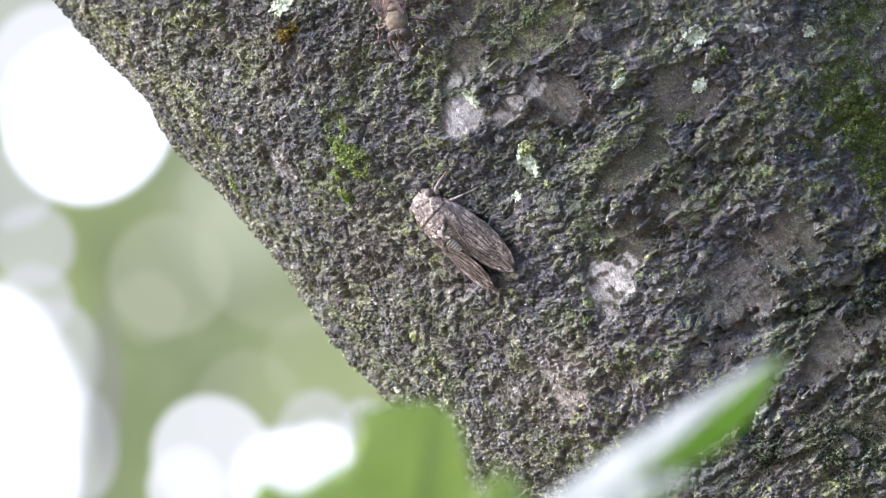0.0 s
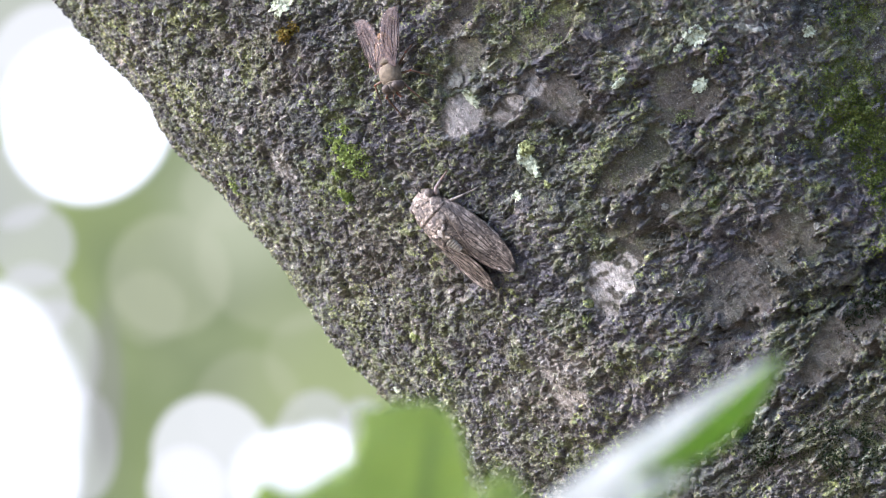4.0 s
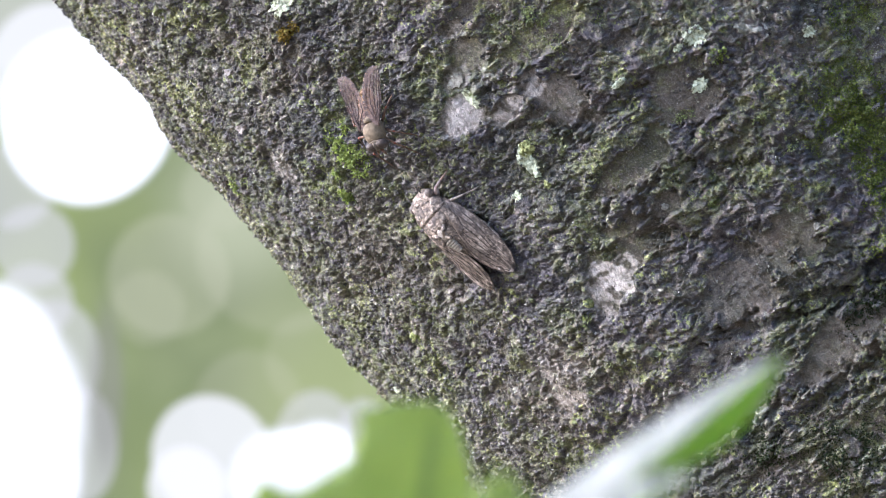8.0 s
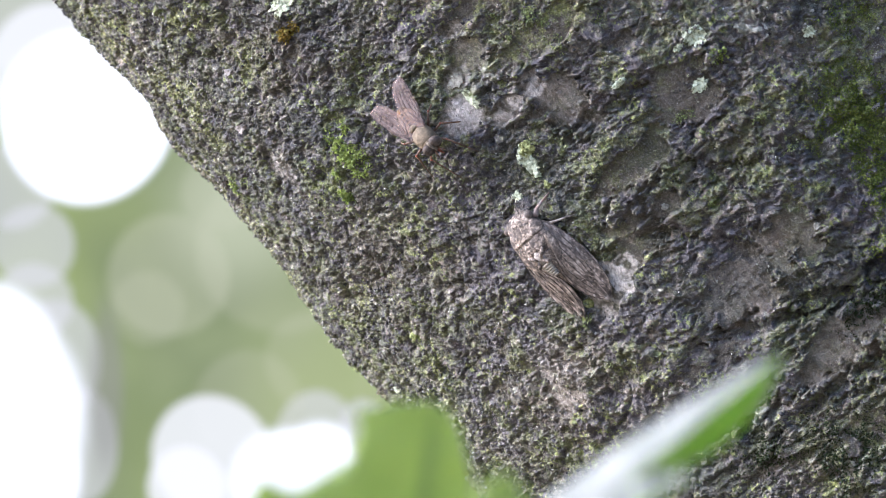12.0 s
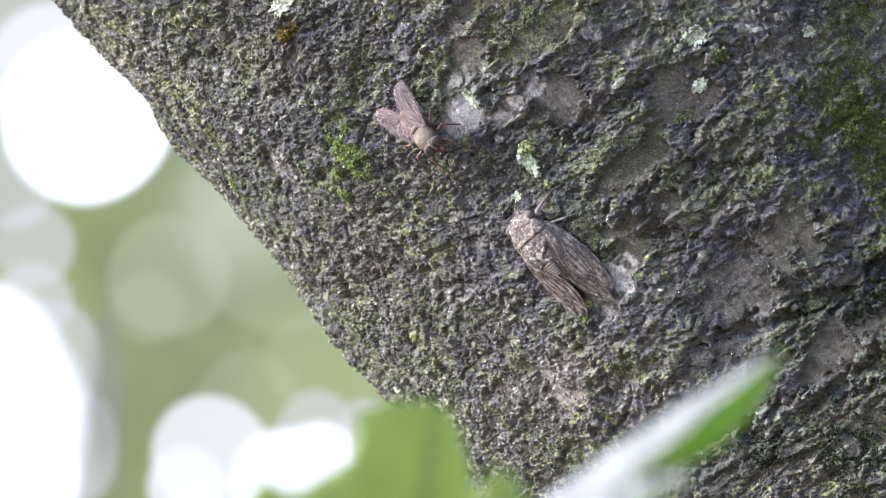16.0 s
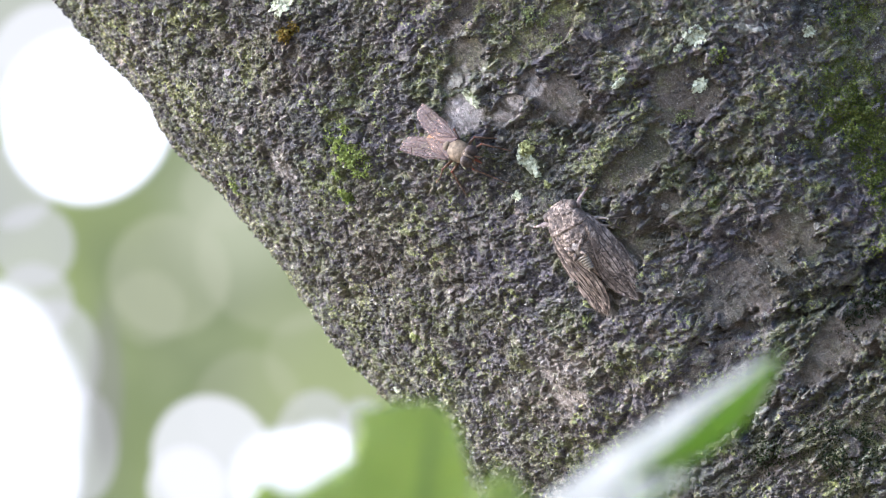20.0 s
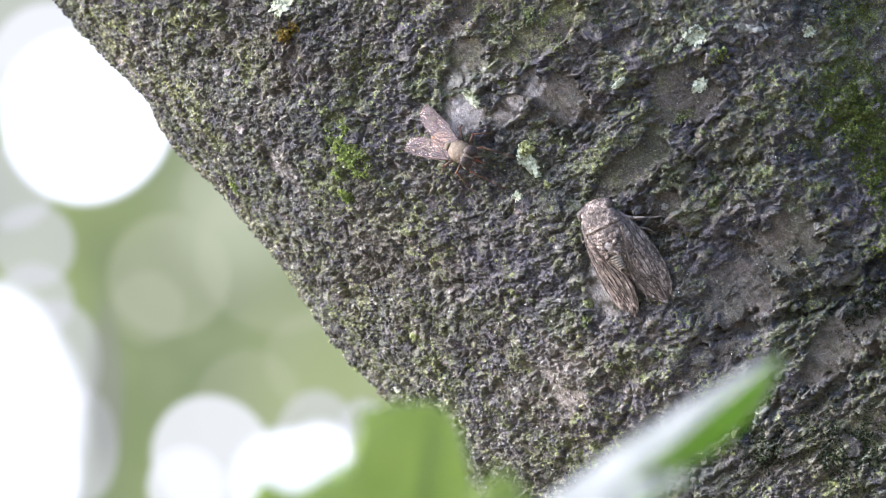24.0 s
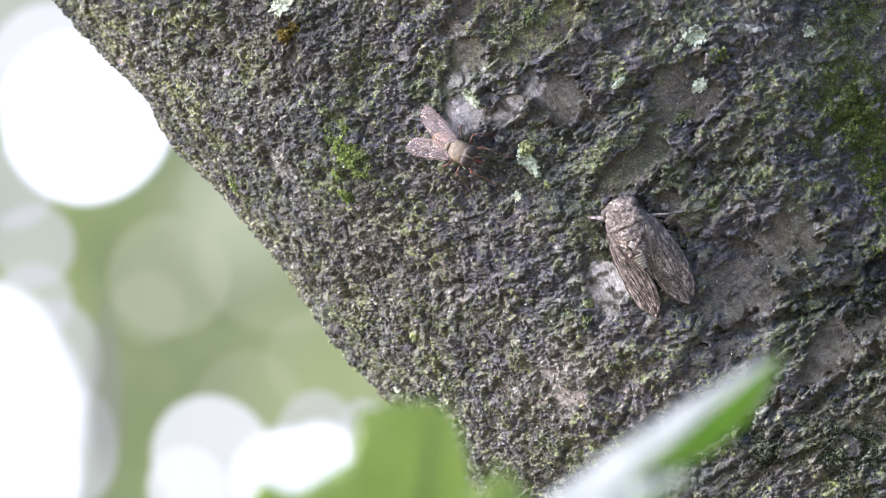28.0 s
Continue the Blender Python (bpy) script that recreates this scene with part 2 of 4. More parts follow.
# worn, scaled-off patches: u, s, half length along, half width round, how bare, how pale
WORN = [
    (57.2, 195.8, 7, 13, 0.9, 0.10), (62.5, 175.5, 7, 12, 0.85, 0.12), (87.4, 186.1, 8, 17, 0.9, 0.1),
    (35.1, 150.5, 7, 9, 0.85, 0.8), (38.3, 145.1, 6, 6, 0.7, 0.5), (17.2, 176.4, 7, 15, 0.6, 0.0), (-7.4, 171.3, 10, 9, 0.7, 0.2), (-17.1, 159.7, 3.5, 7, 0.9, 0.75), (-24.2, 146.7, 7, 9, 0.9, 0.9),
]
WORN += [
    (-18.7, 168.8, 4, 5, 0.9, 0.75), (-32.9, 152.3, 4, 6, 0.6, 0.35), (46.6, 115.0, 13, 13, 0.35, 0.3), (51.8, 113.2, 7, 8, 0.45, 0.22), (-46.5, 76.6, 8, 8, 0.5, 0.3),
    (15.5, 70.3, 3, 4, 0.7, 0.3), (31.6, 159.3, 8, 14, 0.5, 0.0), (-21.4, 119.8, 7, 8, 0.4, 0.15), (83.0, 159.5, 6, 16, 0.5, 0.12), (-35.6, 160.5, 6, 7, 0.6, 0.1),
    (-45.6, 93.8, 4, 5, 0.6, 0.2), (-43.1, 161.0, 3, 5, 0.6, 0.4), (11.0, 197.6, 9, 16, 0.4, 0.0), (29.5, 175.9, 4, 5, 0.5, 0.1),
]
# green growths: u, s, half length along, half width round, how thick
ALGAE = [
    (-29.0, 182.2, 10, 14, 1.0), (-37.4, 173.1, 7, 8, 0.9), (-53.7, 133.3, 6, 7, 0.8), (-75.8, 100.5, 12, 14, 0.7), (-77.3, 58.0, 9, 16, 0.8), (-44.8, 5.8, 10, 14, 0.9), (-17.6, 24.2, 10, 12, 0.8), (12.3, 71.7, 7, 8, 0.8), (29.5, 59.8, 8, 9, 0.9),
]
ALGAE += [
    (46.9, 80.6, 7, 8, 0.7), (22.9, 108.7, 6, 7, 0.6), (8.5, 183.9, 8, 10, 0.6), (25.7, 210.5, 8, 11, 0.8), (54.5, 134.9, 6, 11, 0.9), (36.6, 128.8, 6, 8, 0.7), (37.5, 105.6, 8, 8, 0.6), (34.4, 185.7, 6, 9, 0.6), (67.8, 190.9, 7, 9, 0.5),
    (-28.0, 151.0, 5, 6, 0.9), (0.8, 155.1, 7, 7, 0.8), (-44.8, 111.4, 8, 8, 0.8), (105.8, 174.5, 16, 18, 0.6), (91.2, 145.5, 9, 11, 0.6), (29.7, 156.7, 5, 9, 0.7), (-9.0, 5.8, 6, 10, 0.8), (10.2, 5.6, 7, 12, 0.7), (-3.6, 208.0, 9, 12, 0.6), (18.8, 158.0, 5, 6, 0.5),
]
# knobs and hollows of the stem itself: u, s, spread, height
KNOBS = [(-78, 4, 9, 2.6), (-92, 3, 8, -1.8), (-132, 4, 14, 2.5), (8, 3, 18, 2.5), (-40, 4, 14, 0.5), (15.9, 167.2, 9, 1.5), (49.5, 172.6, 12, -2.0), (64.2, 155.2, 16, 2.5), (79.9, 196.2, 12, -2.5), (48.1, 207.2, 14, 2.0), (-23.5, 146.5, 8, 2.6), (-17.5, 165.0, 8, 1.5)]


# furrows between the scaled-off fields: from u, s to u, s, half width, depth
FURROWS = [(64.2, 157.4, 73.1, 182.4, 2.2, 2.6), (73.1, 182.4, 78.9, 209.7, 2.6, 3.2), (91.5, 151.8, 98.8, 193.2, 2.6, 2.6), (30.9, 168.4, 54.1, 184.8, 2.0, 2.0), (25.0, 181.8, 35.4, 202.4, 2.0, 1.8), (-1.9, 168.4, -0.1, 191.3, 2.0, 1.8), (-24.6, 156.8, -19.9, 174.1, 1.6, 1.6)]


def bark(u, s):
    """Height over the stem in mm, and what grows or shows there."""
    wu = u + 3.6 * (fbm(u / 4, s / 4, 11, 4, 0.65) - 0.5) + 5 * (fbm(u / 34, s / 34, 71, 2) - 0.5)
    ws = s + 3.6 * (fbm(u / 4, s / 4, 23, 4, 0.65) - 0.5) + 5 * (fbm(u / 34, s / 34, 83, 2) - 0.5)
    right = step(125, 190, s)
    h = 5.0 * (fbm(u / 42, s / 48, 31, 3) - 0.5)
    for ku, ks, spread, lift in KNOBS:
        h = h + lift * np.exp(-((u - ku) ** 2 + (s - ks) ** 2) / (2 * spread * spread))
    bare, pale = np.zeros(u.shape), np.zeros(u.shape)
    ragged = fbm(u / 3.0, s / 4.5, 41, 5, 0.62) - 0.5
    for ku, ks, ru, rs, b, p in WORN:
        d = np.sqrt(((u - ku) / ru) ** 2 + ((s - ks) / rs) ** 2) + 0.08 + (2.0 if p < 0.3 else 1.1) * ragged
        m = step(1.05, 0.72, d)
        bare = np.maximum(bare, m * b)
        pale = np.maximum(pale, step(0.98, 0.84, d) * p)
    pale = pale * step(0.28, 0.5, fbm(u / 2.2, s / 2.2, 47, 4))
    for u0, s0, u1, s1, half, deep in FURROWS:
        k = np.clip(((u - u0) * (u1 - u0) + (s - s0) * (s1 - s0)) / ((u1 - u0) ** 2 + (s1 - s0) ** 2), 0, 1)
        d = np.hypot(u - u0 - k * (u1 - u0), s - s0 - k * (s1 - s0)) / half + 5 * ragged
        h = h - deep * step(1.4, 0.2, d)
    # thick dark crust stands on a worn floor: nearly closed on the lit flank, in drawn-out clumps on the broad face
    field = 0.62 * fbm(wu / 4.2, ws / (4.8 + 3.0 * right), 113, 4, 0.65) + 0.38 * fbm(u / 26, s / 30, 117, 3)
    sill = 0.33 + 0.085 * right + 0.5 * bare
    crust = step(sill - 0.035, sill + 0.055, field)
    thick = crust * (0.35 + 1.3 * np.clip((field - sill) / 0.2, 0, 1))
    h = h + (0.45 + 0.3 * right) * thick
    # rounded lumps, each with its own height
    f1, f2, a = worley(wu / 5.2, ws / (5.2 + 1.4 * right), 5)
    h = h + thick * (0.5 + 0.2 * right) * np.sqrt(np.clip(1 - (f1 / 0.8) ** 2, 0, 1)) * a
    f1, f2, b = worley(wu / 2.4, ws / (2.4 + 0.4 * right), 7)
    h = h + (0.36 + 0.64 * crust - 0.2 * bare) * 0.8 * np.sqrt(np.clip(1 - (f1 / 0.75) ** 2, 0, 1)) * (0.1 + 0.9 * b) * step(0.1, 0.3, b)
    wu2, ws2 = wu + 0.9 * (fbm(u / 1.6, s / 1.6, 91, 2) - 0.5), ws + 0.9 * (fbm(u / 1.6, s / 1.6, 97, 2) - 0.5)
    g1, g2, c = worley(wu2 / 1.05, ws2 / (1.05 + 0.1 * right), 13)
    h = h + (0.5 + 0.5 * crust - 0.25 * bare) * 0.72 * np.sqrt(np.clip(1 - (g1 / 0.75) ** 2, 0, 1)) * (0.1 + 0.9 * c)
    for k, (size, tall) in enumerate(((3.4, 0.5), (1.7, 0.5), (0.85, 0.42))):
        crest = 1 - np.abs(2 * value_noise(wu2 / size + 5.1 * k, ws2 / (size * (1 + 0.15 * right)) - 3.7 * k, 131 + k) - 1)
        h = h + crust * tall * (crest * crest - 0.4)
    # pits and cracks; the bare wood is finely grooved along the stem
    h = h - crust * 1.3 * step(0.58, 0.74, fbm(wu / 4.5, ws / (4.5 + 4.5 * right), 53, 4))
    streak = value_noise(u / 9, s / 0.75, 57)
    h = h - 0.2 * bare * step(0.35, 0.75, streak) - 0.25 * bare * step(0.5, 0.75, value_noise(u / 1.4, s / 5, 59))
    pale = pale * (0.6 + 0.4 * step(0.8, 0.3, streak))
    h = h + (0.40 + 0.6 * crust) * (fbm(u / 0.66, s / 0.66, 61, 2, 0.7) - 0.5)
    grain = np.clip(0.55 * c + 0.25 * b + 0.2 * a + 0.5 * (fbm(u / 12, s / 12, 67, 3) - 0.5), 0, 1)
    alga = np.clip(0.62 * step(140, 15, s) + 0.8 * step(0.48, 0.62, fbm(u / 16, s / 18, 73, 4)), 0, 1)
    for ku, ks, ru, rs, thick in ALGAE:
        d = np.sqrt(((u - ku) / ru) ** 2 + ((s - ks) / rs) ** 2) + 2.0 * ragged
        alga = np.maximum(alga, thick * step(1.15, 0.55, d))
    tone = np.clip(0.62 * b + 0.38 * c + 0.9 * (fbm(u / 16, s / 16, 151, 3) - 0.5), 0, 1)
    return h, grain, bare, pale, alga, tone, crust


def places(u, s, h):
    """World places of arrays u, s, h (mm)."""
    a = s / (RADIUS * 1000)
    r = RADIUS + h / 1000
    out = np.array(HEART)[None] + (u / 1000)[:, None] * np.array(DOWN)[None]
    return out - (r * np.cos(a))[:, None] * np.array(SIDE)[None] - (r * np.sin(a))[:, None] * np.array(AHEAD)[None]


def on_trunk(u, s, heading, lift=1.2):
    """The pose of a small creature on the bark: its y axis points along heading (0: up the stem, 90: round it), z off the bark."""
    a = s / (RADIUS * 1000)
    n = -SIDE * math.cos(a) - AHEAD * math.sin(a)
    t = SIDE * math.sin(a) - AHEAD * math.cos(a)
    y = -DOWN * math.cos(radians(heading)) + t * math.sin(radians(heading))
    x = y.cross(n)
    m = Matrix((x, y, n)).transposed().to_4x4()
    m.translation = HEART + DOWN * (u / 1000) + n * (RADIUS + lift / 1000)
    return m


def surface_height(u, s):
    return float(bark(np.array([float(u)]), np.array([float(s)]))[0][0])


def build_trunk(parent):
    """One sheet round the stem, fine where the lens looks and coarse elsewhere."""
    rows = np.arange(-106, 106, 0.26)
    rows = np.concatenate([-106 - np.geomspace(1, 2500, 60)[::-1], rows, 106 + np.geomspace(1, 2330, 60)])
    ss = np.arange(-25, 272, 0.28)
    rest = 2 * math.pi * RADIUS * 1000 - (ss[-1] - ss[0])
    shear = np.concatenate([-37 + 0.44 * ss, np.linspace(-37 + 0.44 * ss[-1], -37 + 0.44 * ss[0], 70)[1:-1]])
    ss = np.concatenate([ss, ss[-1] + np.linspace(0, rest, 70)[1:-1]])
    t, s = (m.ravel() for m in np.meshgrid(rows, ss, indexing="ij"))
    u = t + np.tile(shear, len(rows)) * np.clip(1 - (np.abs(t) - 106) / 1500, 0, 1)
    h, grain, bare, pale, alga, tone, crust = bark(u, s)
    n, m = len(rows), len(ss)
    verts = np.concatenate([places(u, s, h), [tuple(HEART + DOWN * rows[0] / 1000)]])
    faces = grid_faces(n, m, True)
    k = np.arange(m)
    lid = np.stack([k, (k + 1) % m, np.full(m, n * m), np.full(m, n * m)], -1)
    values = [(key, np.append(v, 0)) for key, v in (("grain", grain), ("bare", bare), ("pale", pale), ("alga", alga), ("tone", tone), ("crust", crust))]
    ob = array_mesh("trunk", verts, faces, BARK, values)
    ob.parent = parent
    tri = array_mesh("sawn_top", np.concatenate([verts[:m], verts[-1:]]), np.stack([(k + 1) % m, k, np.full(m, m)], -1), BARK)
    tri.parent = parent
    return ob


def bark_scale(parent, u0, s0, ru, rs, seed, grain):
    """A scab of bark with a ragged rim, its lower edge curling off the stem."""
    nr, na = 9, 36
    t, a = np.meshgrid(np.linspace(0, 1, nr), np.arange(na) / na * 2 * math.pi, indexing="ij")
    edge = 0.55 + 0.9 * fbm(np.cos(a) * 2.0 + seed, np.sin(a) * 2.0 + seed * 1.3, seed, 4, 0.7)
    lu, ls = ru * t * edge * np.cos(a), rs * t * edge * np.sin(a)
    u, s = (u0 + lu + 0.25 * ls).ravel(), (s0 + ls).ravel()
    h, _, _, _, alga, tone, crust = bark(u, s)
    mean = h.mean()
    h = 0.55 * h + 0.45 * mean + 0.5 + 0.55 * np.cos(a.ravel()) * t.ravel() + 1.0 * (fbm(u / 1.2, s / 1.4, seed + 5, 4, 0.65) - 0.45)
    h = np.where(t.ravel() > 0.99, h - 1.5, h)
    g = np.clip(grain + 0.5 * (fbm(u / 2, s / 2, seed + 3, 3) - 0.5), 0, 1)
    ob = array_mesh("bark_scale", places(u, s, h), grid_faces(nr, na, True), BARK, (("grain", g), ("alga", 0.8 * alga), ("tone", np.clip(0.6 * tone + 0.25 * grain + 0.12, 0, 1)), ("crust", np.maximum(crust, 0.7))))
    ob.parent = parent


def build_tree():
    tree = new("tree")
    tagged(tree, "leaning tree trunk with dark knobbly bark, algae and lichen", "tree")
    build_trunk(tree)
    rng = random.Random(12)
    made = 0
    while made < 110:
        s = rng.uniform(95, 250)
        u = -37 + 0.44 * s + rng.uniform(-100, 100)
        if rng.random() > (s - 70) / 110 or any(((u - w[0]) / (w[2] + 2)) ** 2 + ((s - w[1]) / (w[3] + 2)) ** 2 < 1 for w in WORN):
            continue
        bark_scale(tree, u, s, rng.uniform(1.3, 3.6), rng.uniform(1.6, 4.8), made * 3 + 7, rng.random() ** 1.6)
        made += 1
    return tree


tree = build_tree()


def octa():
    v = np.array([(1, 0, 0), (-1, 0, 0), (0, 1, 0), (0, -1, 0), (0, 0, 1), (0, 0, -1)], float)
    f = np.array([(0, 2, 4), (2, 1, 4), (1, 3, 4), (3, 0, 4), (2, 0, 5), (1, 2, 5), (3, 1, 5), (0, 3, 5)])
    return v, f


def build_crumbs(count):
    """Loose grains of bark and dots of lichen, denser on the lit flank."""
    rng = np.random.default_rng(4)
    s = rng.uniform(-8, 255, count * 2)
    u = -37 + 0.44 * s + rng.uniform(-104, 104, count * 2)
    keep = rng.uniform(0, 1, count * 2) < np.where(s < 110, 0.95, 0.62) * step(0.28, 0.62, fbm(u / 9, s / 9, 101, 4, 0.6))
    u, s = u[keep][:count], s[keep][:count]
    n = len(u)
    h, _, bare = bark(u, s)[:3]
    size = (0.11 + 0.42 * rng.uniform(0, 1, n) ** 5) * (1 - 0.7 * bare)
    v, f = octa()
    mid = places(u, s, h + 0.25 * size)
    offs = v[None] * size[:, None, None] / 1000 * rng.uniform(0.6, 1.5, (n, 6, 1)) * rng.uniform(0.45, 1.5, (n, 1, 3))
    faces = f[None] + (np.arange(n) * 6)[:, None, None]
    ob = array_mesh("bark_crumbs", (mid[:, None] + offs).reshape(-1, 3), faces.reshape(-1, 3), CRUMB)
    return tagged(ob, "grey, beige and yellow-green crumbs of bark and lichen on the trunk", "bark crumbs", kind="stuff")


build_crumbs(60000)


def moss_cushion(u0, s0, ru, rs, count, length, material, label, seed):
    """A cushion of short pointed leaflets, growing out of the bark."""
    rng = np.random.default_rng(seed)
    r, a = rng.uniform(0, 1, count) ** 0.6, rng.uniform(0, 2 * math.pi, count)
    u, s = u0 + ru * r * np.cos(a), s0 + rs * r * np.sin(a)
    keep = fbm(u / 2.6, s / 2.6, seed + 200, 3) > 0.30 + 0.30 * r
    u, s, r = u[keep], s[keep], r[keep]
    h = bark(u, s)[0]
    root = places(u, s, h - 0.1)
    out = places(u, s, h + 10) - root
    out /= np.linalg.norm(out, axis=1)[:, None]
    n = len(u)
    way = out + rng.normal(0, 0.55, (n, 3))
    way /= np.linalg.norm(way, axis=1)[:, None]
    wide = np.cross(way, rng.normal(0, 1, (n, 3)))
    wide /= np.linalg.norm(wide, axis=1)[:, None]
    lift = np.cross(way, wide)
    size = (length * rng.uniform(0.5, 1.2, n) * (1.15 - 0.6 * r) / 1000)[:, None]
    verts = np.stack([root - wide * size * 0.16, root + wide * size * 0.16, root + way * size * 0.55 + wide * size * 0.24 + lift * size * 0.05, root + way * size * 0.55 - wide * size * 0.24 + lift * size * 0.05, root + way * size + lift * size * 0.3, root + way * size * 0.5 - lift * size * 0.1], 1)
    f = np.array([(0, 1, 5), (1, 2, 5), (3, 0, 5), (2, 4, 5), (4, 3, 5)])
    faces = f[None] + (np.arange(n) * 6)[:, None, None]
    ob = array_mesh("moss_cushion", verts.reshape(-1, 3), faces.reshape(-1, 3), material)
    return tagged(ob, label, "moss", "moss on the trunk")


def lichen(u0, s0, ru, rs, material, label, seed, lobes=0.35, crinkle=0.35, turn=0.0, flat=0.5):
    """A crust with a ragged, lobed rim that follows the bark."""
    nr, na = 13, 64
    rng = np.random.default_rng(seed)
    t, a = np.meshgrid(np.linspace(0, 1, nr), np.arange(na) / na * 2 * math.pi, indexing="ij")
    edge = 1 - lobes + 2 * lobes * fbm(np.cos(a) * 2.6 + seed, np.sin(a) * 2.6 + seed * 1.7, seed, 4, 0.8)
    lu, ls = ru * t * edge * np.cos(a), rs * t * edge * np.sin(a)
    u = u0 + lu * math.cos(turn) - ls * math.sin(turn)
    s = s0 + lu * math.sin(turn) + ls * math.cos(turn)
    u, s = u.ravel(), s.ravel()
    h = bark(u, s)[0].reshape(t.shape)
    h = (h + flat * (h.mean() - h) * (1 - 0.4 * t)) + 0.45 + crinkle * 2 * (fbm(u / 0.9, s / 0.9, seed + 9, 3).reshape(t.shape) - 0.4) * (0.4 + 0.6 * t) - 0.9 * (t > 0.99)
    ob = array_mesh("lichen_patch", places(u, s, h.ravel()), grid_faces(nr, na, True), material)
    return tagged(ob, label, "lichen", "lichens on the trunk")


def grow_on_bark():
    white, mint, yellow = "chalky white crust of lichen on the bark", "pale mint-green leafy lichen on the bark", "small yellow-green tuft of lichen on the bark"
    lichen(-26.0, 153.1, 3.4, 2.0, MINT_LICHEN, mint, 4, 0.5)
    lichen(-3.0, 153.1, 4.6, 2.2, MINT_LICHEN, mint, 7, 0.6, 0.5)
    lichen(-6.4, 155.6, 2.2, 2.4, YELLOW_LICHEN, yellow, 8, 0.5)
    lichen(2.3, 143.4, 1.6, 1.5, MINT_LICHEN, mint, 9, 0.6)
    lichen(-0.3, 210.6, 3.0, 3.2, MINT_LICHEN, mint, 10, 0.7, 0.5)
    lichen(-0.8, 205.6, 1.0, 1.6, MINT_LICHEN, mint, 11, 0.7, 0.4)
    lichen(-3.7, 188.1, 0.9, 2.4, MINT_LICHEN, mint, 12, 0.6, 0.4)
    lichen(10.3, 203.7, 1.8, 2.6, MINT_LICHEN, mint, 13, 0.8, 0.4)
    lichen(-79.7, 123.9, 2.8, 5.0, MINT_LICHEN, mint, 14, 0.6, 0.4)
    lichen(-63.3, 74.3, 1.5, 2.3, BRIGHT_NODE, "round white fungus bead on the bark", 15, 0.4, 0.3, 0.0, 0.9)
    lichen(-77.0, 86.9, 1.0, 1.7, BRIGHT_NODE, "small ragged white fungus bead on the bark", 16, 0.5, 0.3, 0.0, 0.9)
    lichen(44.5, 235.1, 0.7, 1.6, BRIGHT_NODE, "round white fungus bead on the bark", 17, 0.4, 0.2, 0.0, 0.9)
    lichen(36.4, 140.2, 1.5, 1.0, YELLOW_LICHEN, yellow, 18, 0.5, 0.4)
    lichen(18.2, 234.5, 1.5, 1.6, MINT_LICHEN, mint, 19, 0.8, 0.4)
    lichen(-32.4, 151.8, 1.8, 2.6, WHITE_CRUST, white, 20, 0.6, 0.15)
    lichen(29.3, 175.0, 1.0, 1.0, WHITE_CRUST, white, 21, 0.5, 0.2)
    lichen(58.5, 203.4, 1.0, 1.0, WHITE_CRUST, white, 22, 0.5, 0.2)
    lichen(4.7, 153.6, 1.2, 1.0, YELLOW_LICHEN, yellow, 23, 0.5, 0.3)
    lichen(13.5, 74.0, 1.3, 1.2, YELLOW_LICHEN, yellow, 24, 0.5, 0.3)
    lichen(23.1, 29.8, 1.2, 2.2, MINT_LICHEN, mint, 25, 0.5, 0.3)
    lime = "pale lime-green crumbly tuft of moss on the bark"
    for i, (u, s, ru, rs) in enumerate((
            (-29.0, 182.2, 4.5, 5), (-31.6, 173.1, 3, 3.5), (-23.1, 185.1, 3, 4), (-39.1, 173.5, 3, 3), (-19.9, 194.4, 2.5, 3), (-25.8, 153.4, 3.5, 2.5), (-66.9, 126.7, 2.5, 3), (-51.2, 45.8, 4, 6), (-55.7, 38.7, 3, 5), (29.5, 59.8, 2.5, 3), (14.0, 75.3, 2, 2.5),
            (54.5, 134.9, 3, 5), (39.6, 136.7, 2.5, 3), (27.4, 209.1, 2.5, 4), (14.2, 194.9, 2, 4), (-7.3, 34.7, 2.5, 4), (31.4, 183.3, 2, 3), (38.0, 210.9, 2, 4), (-33.2, 180.7, 2.5, 3), (-21.5, 180.7, 2.5, 3), (36.5, 185.9, 2, 3), (-25.5, 5.6, 3, 6), (11.3, 11.3, 3, 6))):
        moss_cushion(u, s, ru, rs, 260, 0.8, LIME_MOSS, lime, 60 + i)
    bright, dark, rusty = "bright green cushion of moss on the bark", "dark green mat of moss on the bark", "rust-brown and olive tuft of moss"
    moss_cushion(-37.0, 108.2, 9.5, 6.5, 1900, 1.25, GREEN_MOSS, bright, 31)
    moss_cushion(-35.3, 99.6, 3, 3, 200, 1.4, GREEN_MOSS, bright, 32)
    moss_cushion(-28.3, 94.8, 3.2, 3.4, 480, 1.3, GREEN_MOSS, bright, 33)
    moss_cushion(-72.7, 118.6, 3.2, 5.0, 500, 1.5, BROWN_MOSS, rusty, 34)
    moss_cushion(-53.0, 34.3, 3.5, 5.0, 260, 1.3, GREEN_MOSS, bright, 35)
    moss_cushion(43.6, 230.0, 17, 17, 14000, 0.95, DARK_MOSS, dark, 36)
    moss_cushion(60.5, 224.7, 14, 12, 8000, 0.95, DARK_MOSS, dark, 37)
    moss_cushion(21.6, 246.6, 11, 16, 1800, 1.0, DARK_MOSS, dark, 38)
    moss_cushion(29.4, 232.3, 8, 10, 900, 1.0, DARK_MOSS, dark, 39)
    moss_cushion(73.7, 212.0, 8, 9, 700, 1.0, DARK_MOSS, dark, 40)
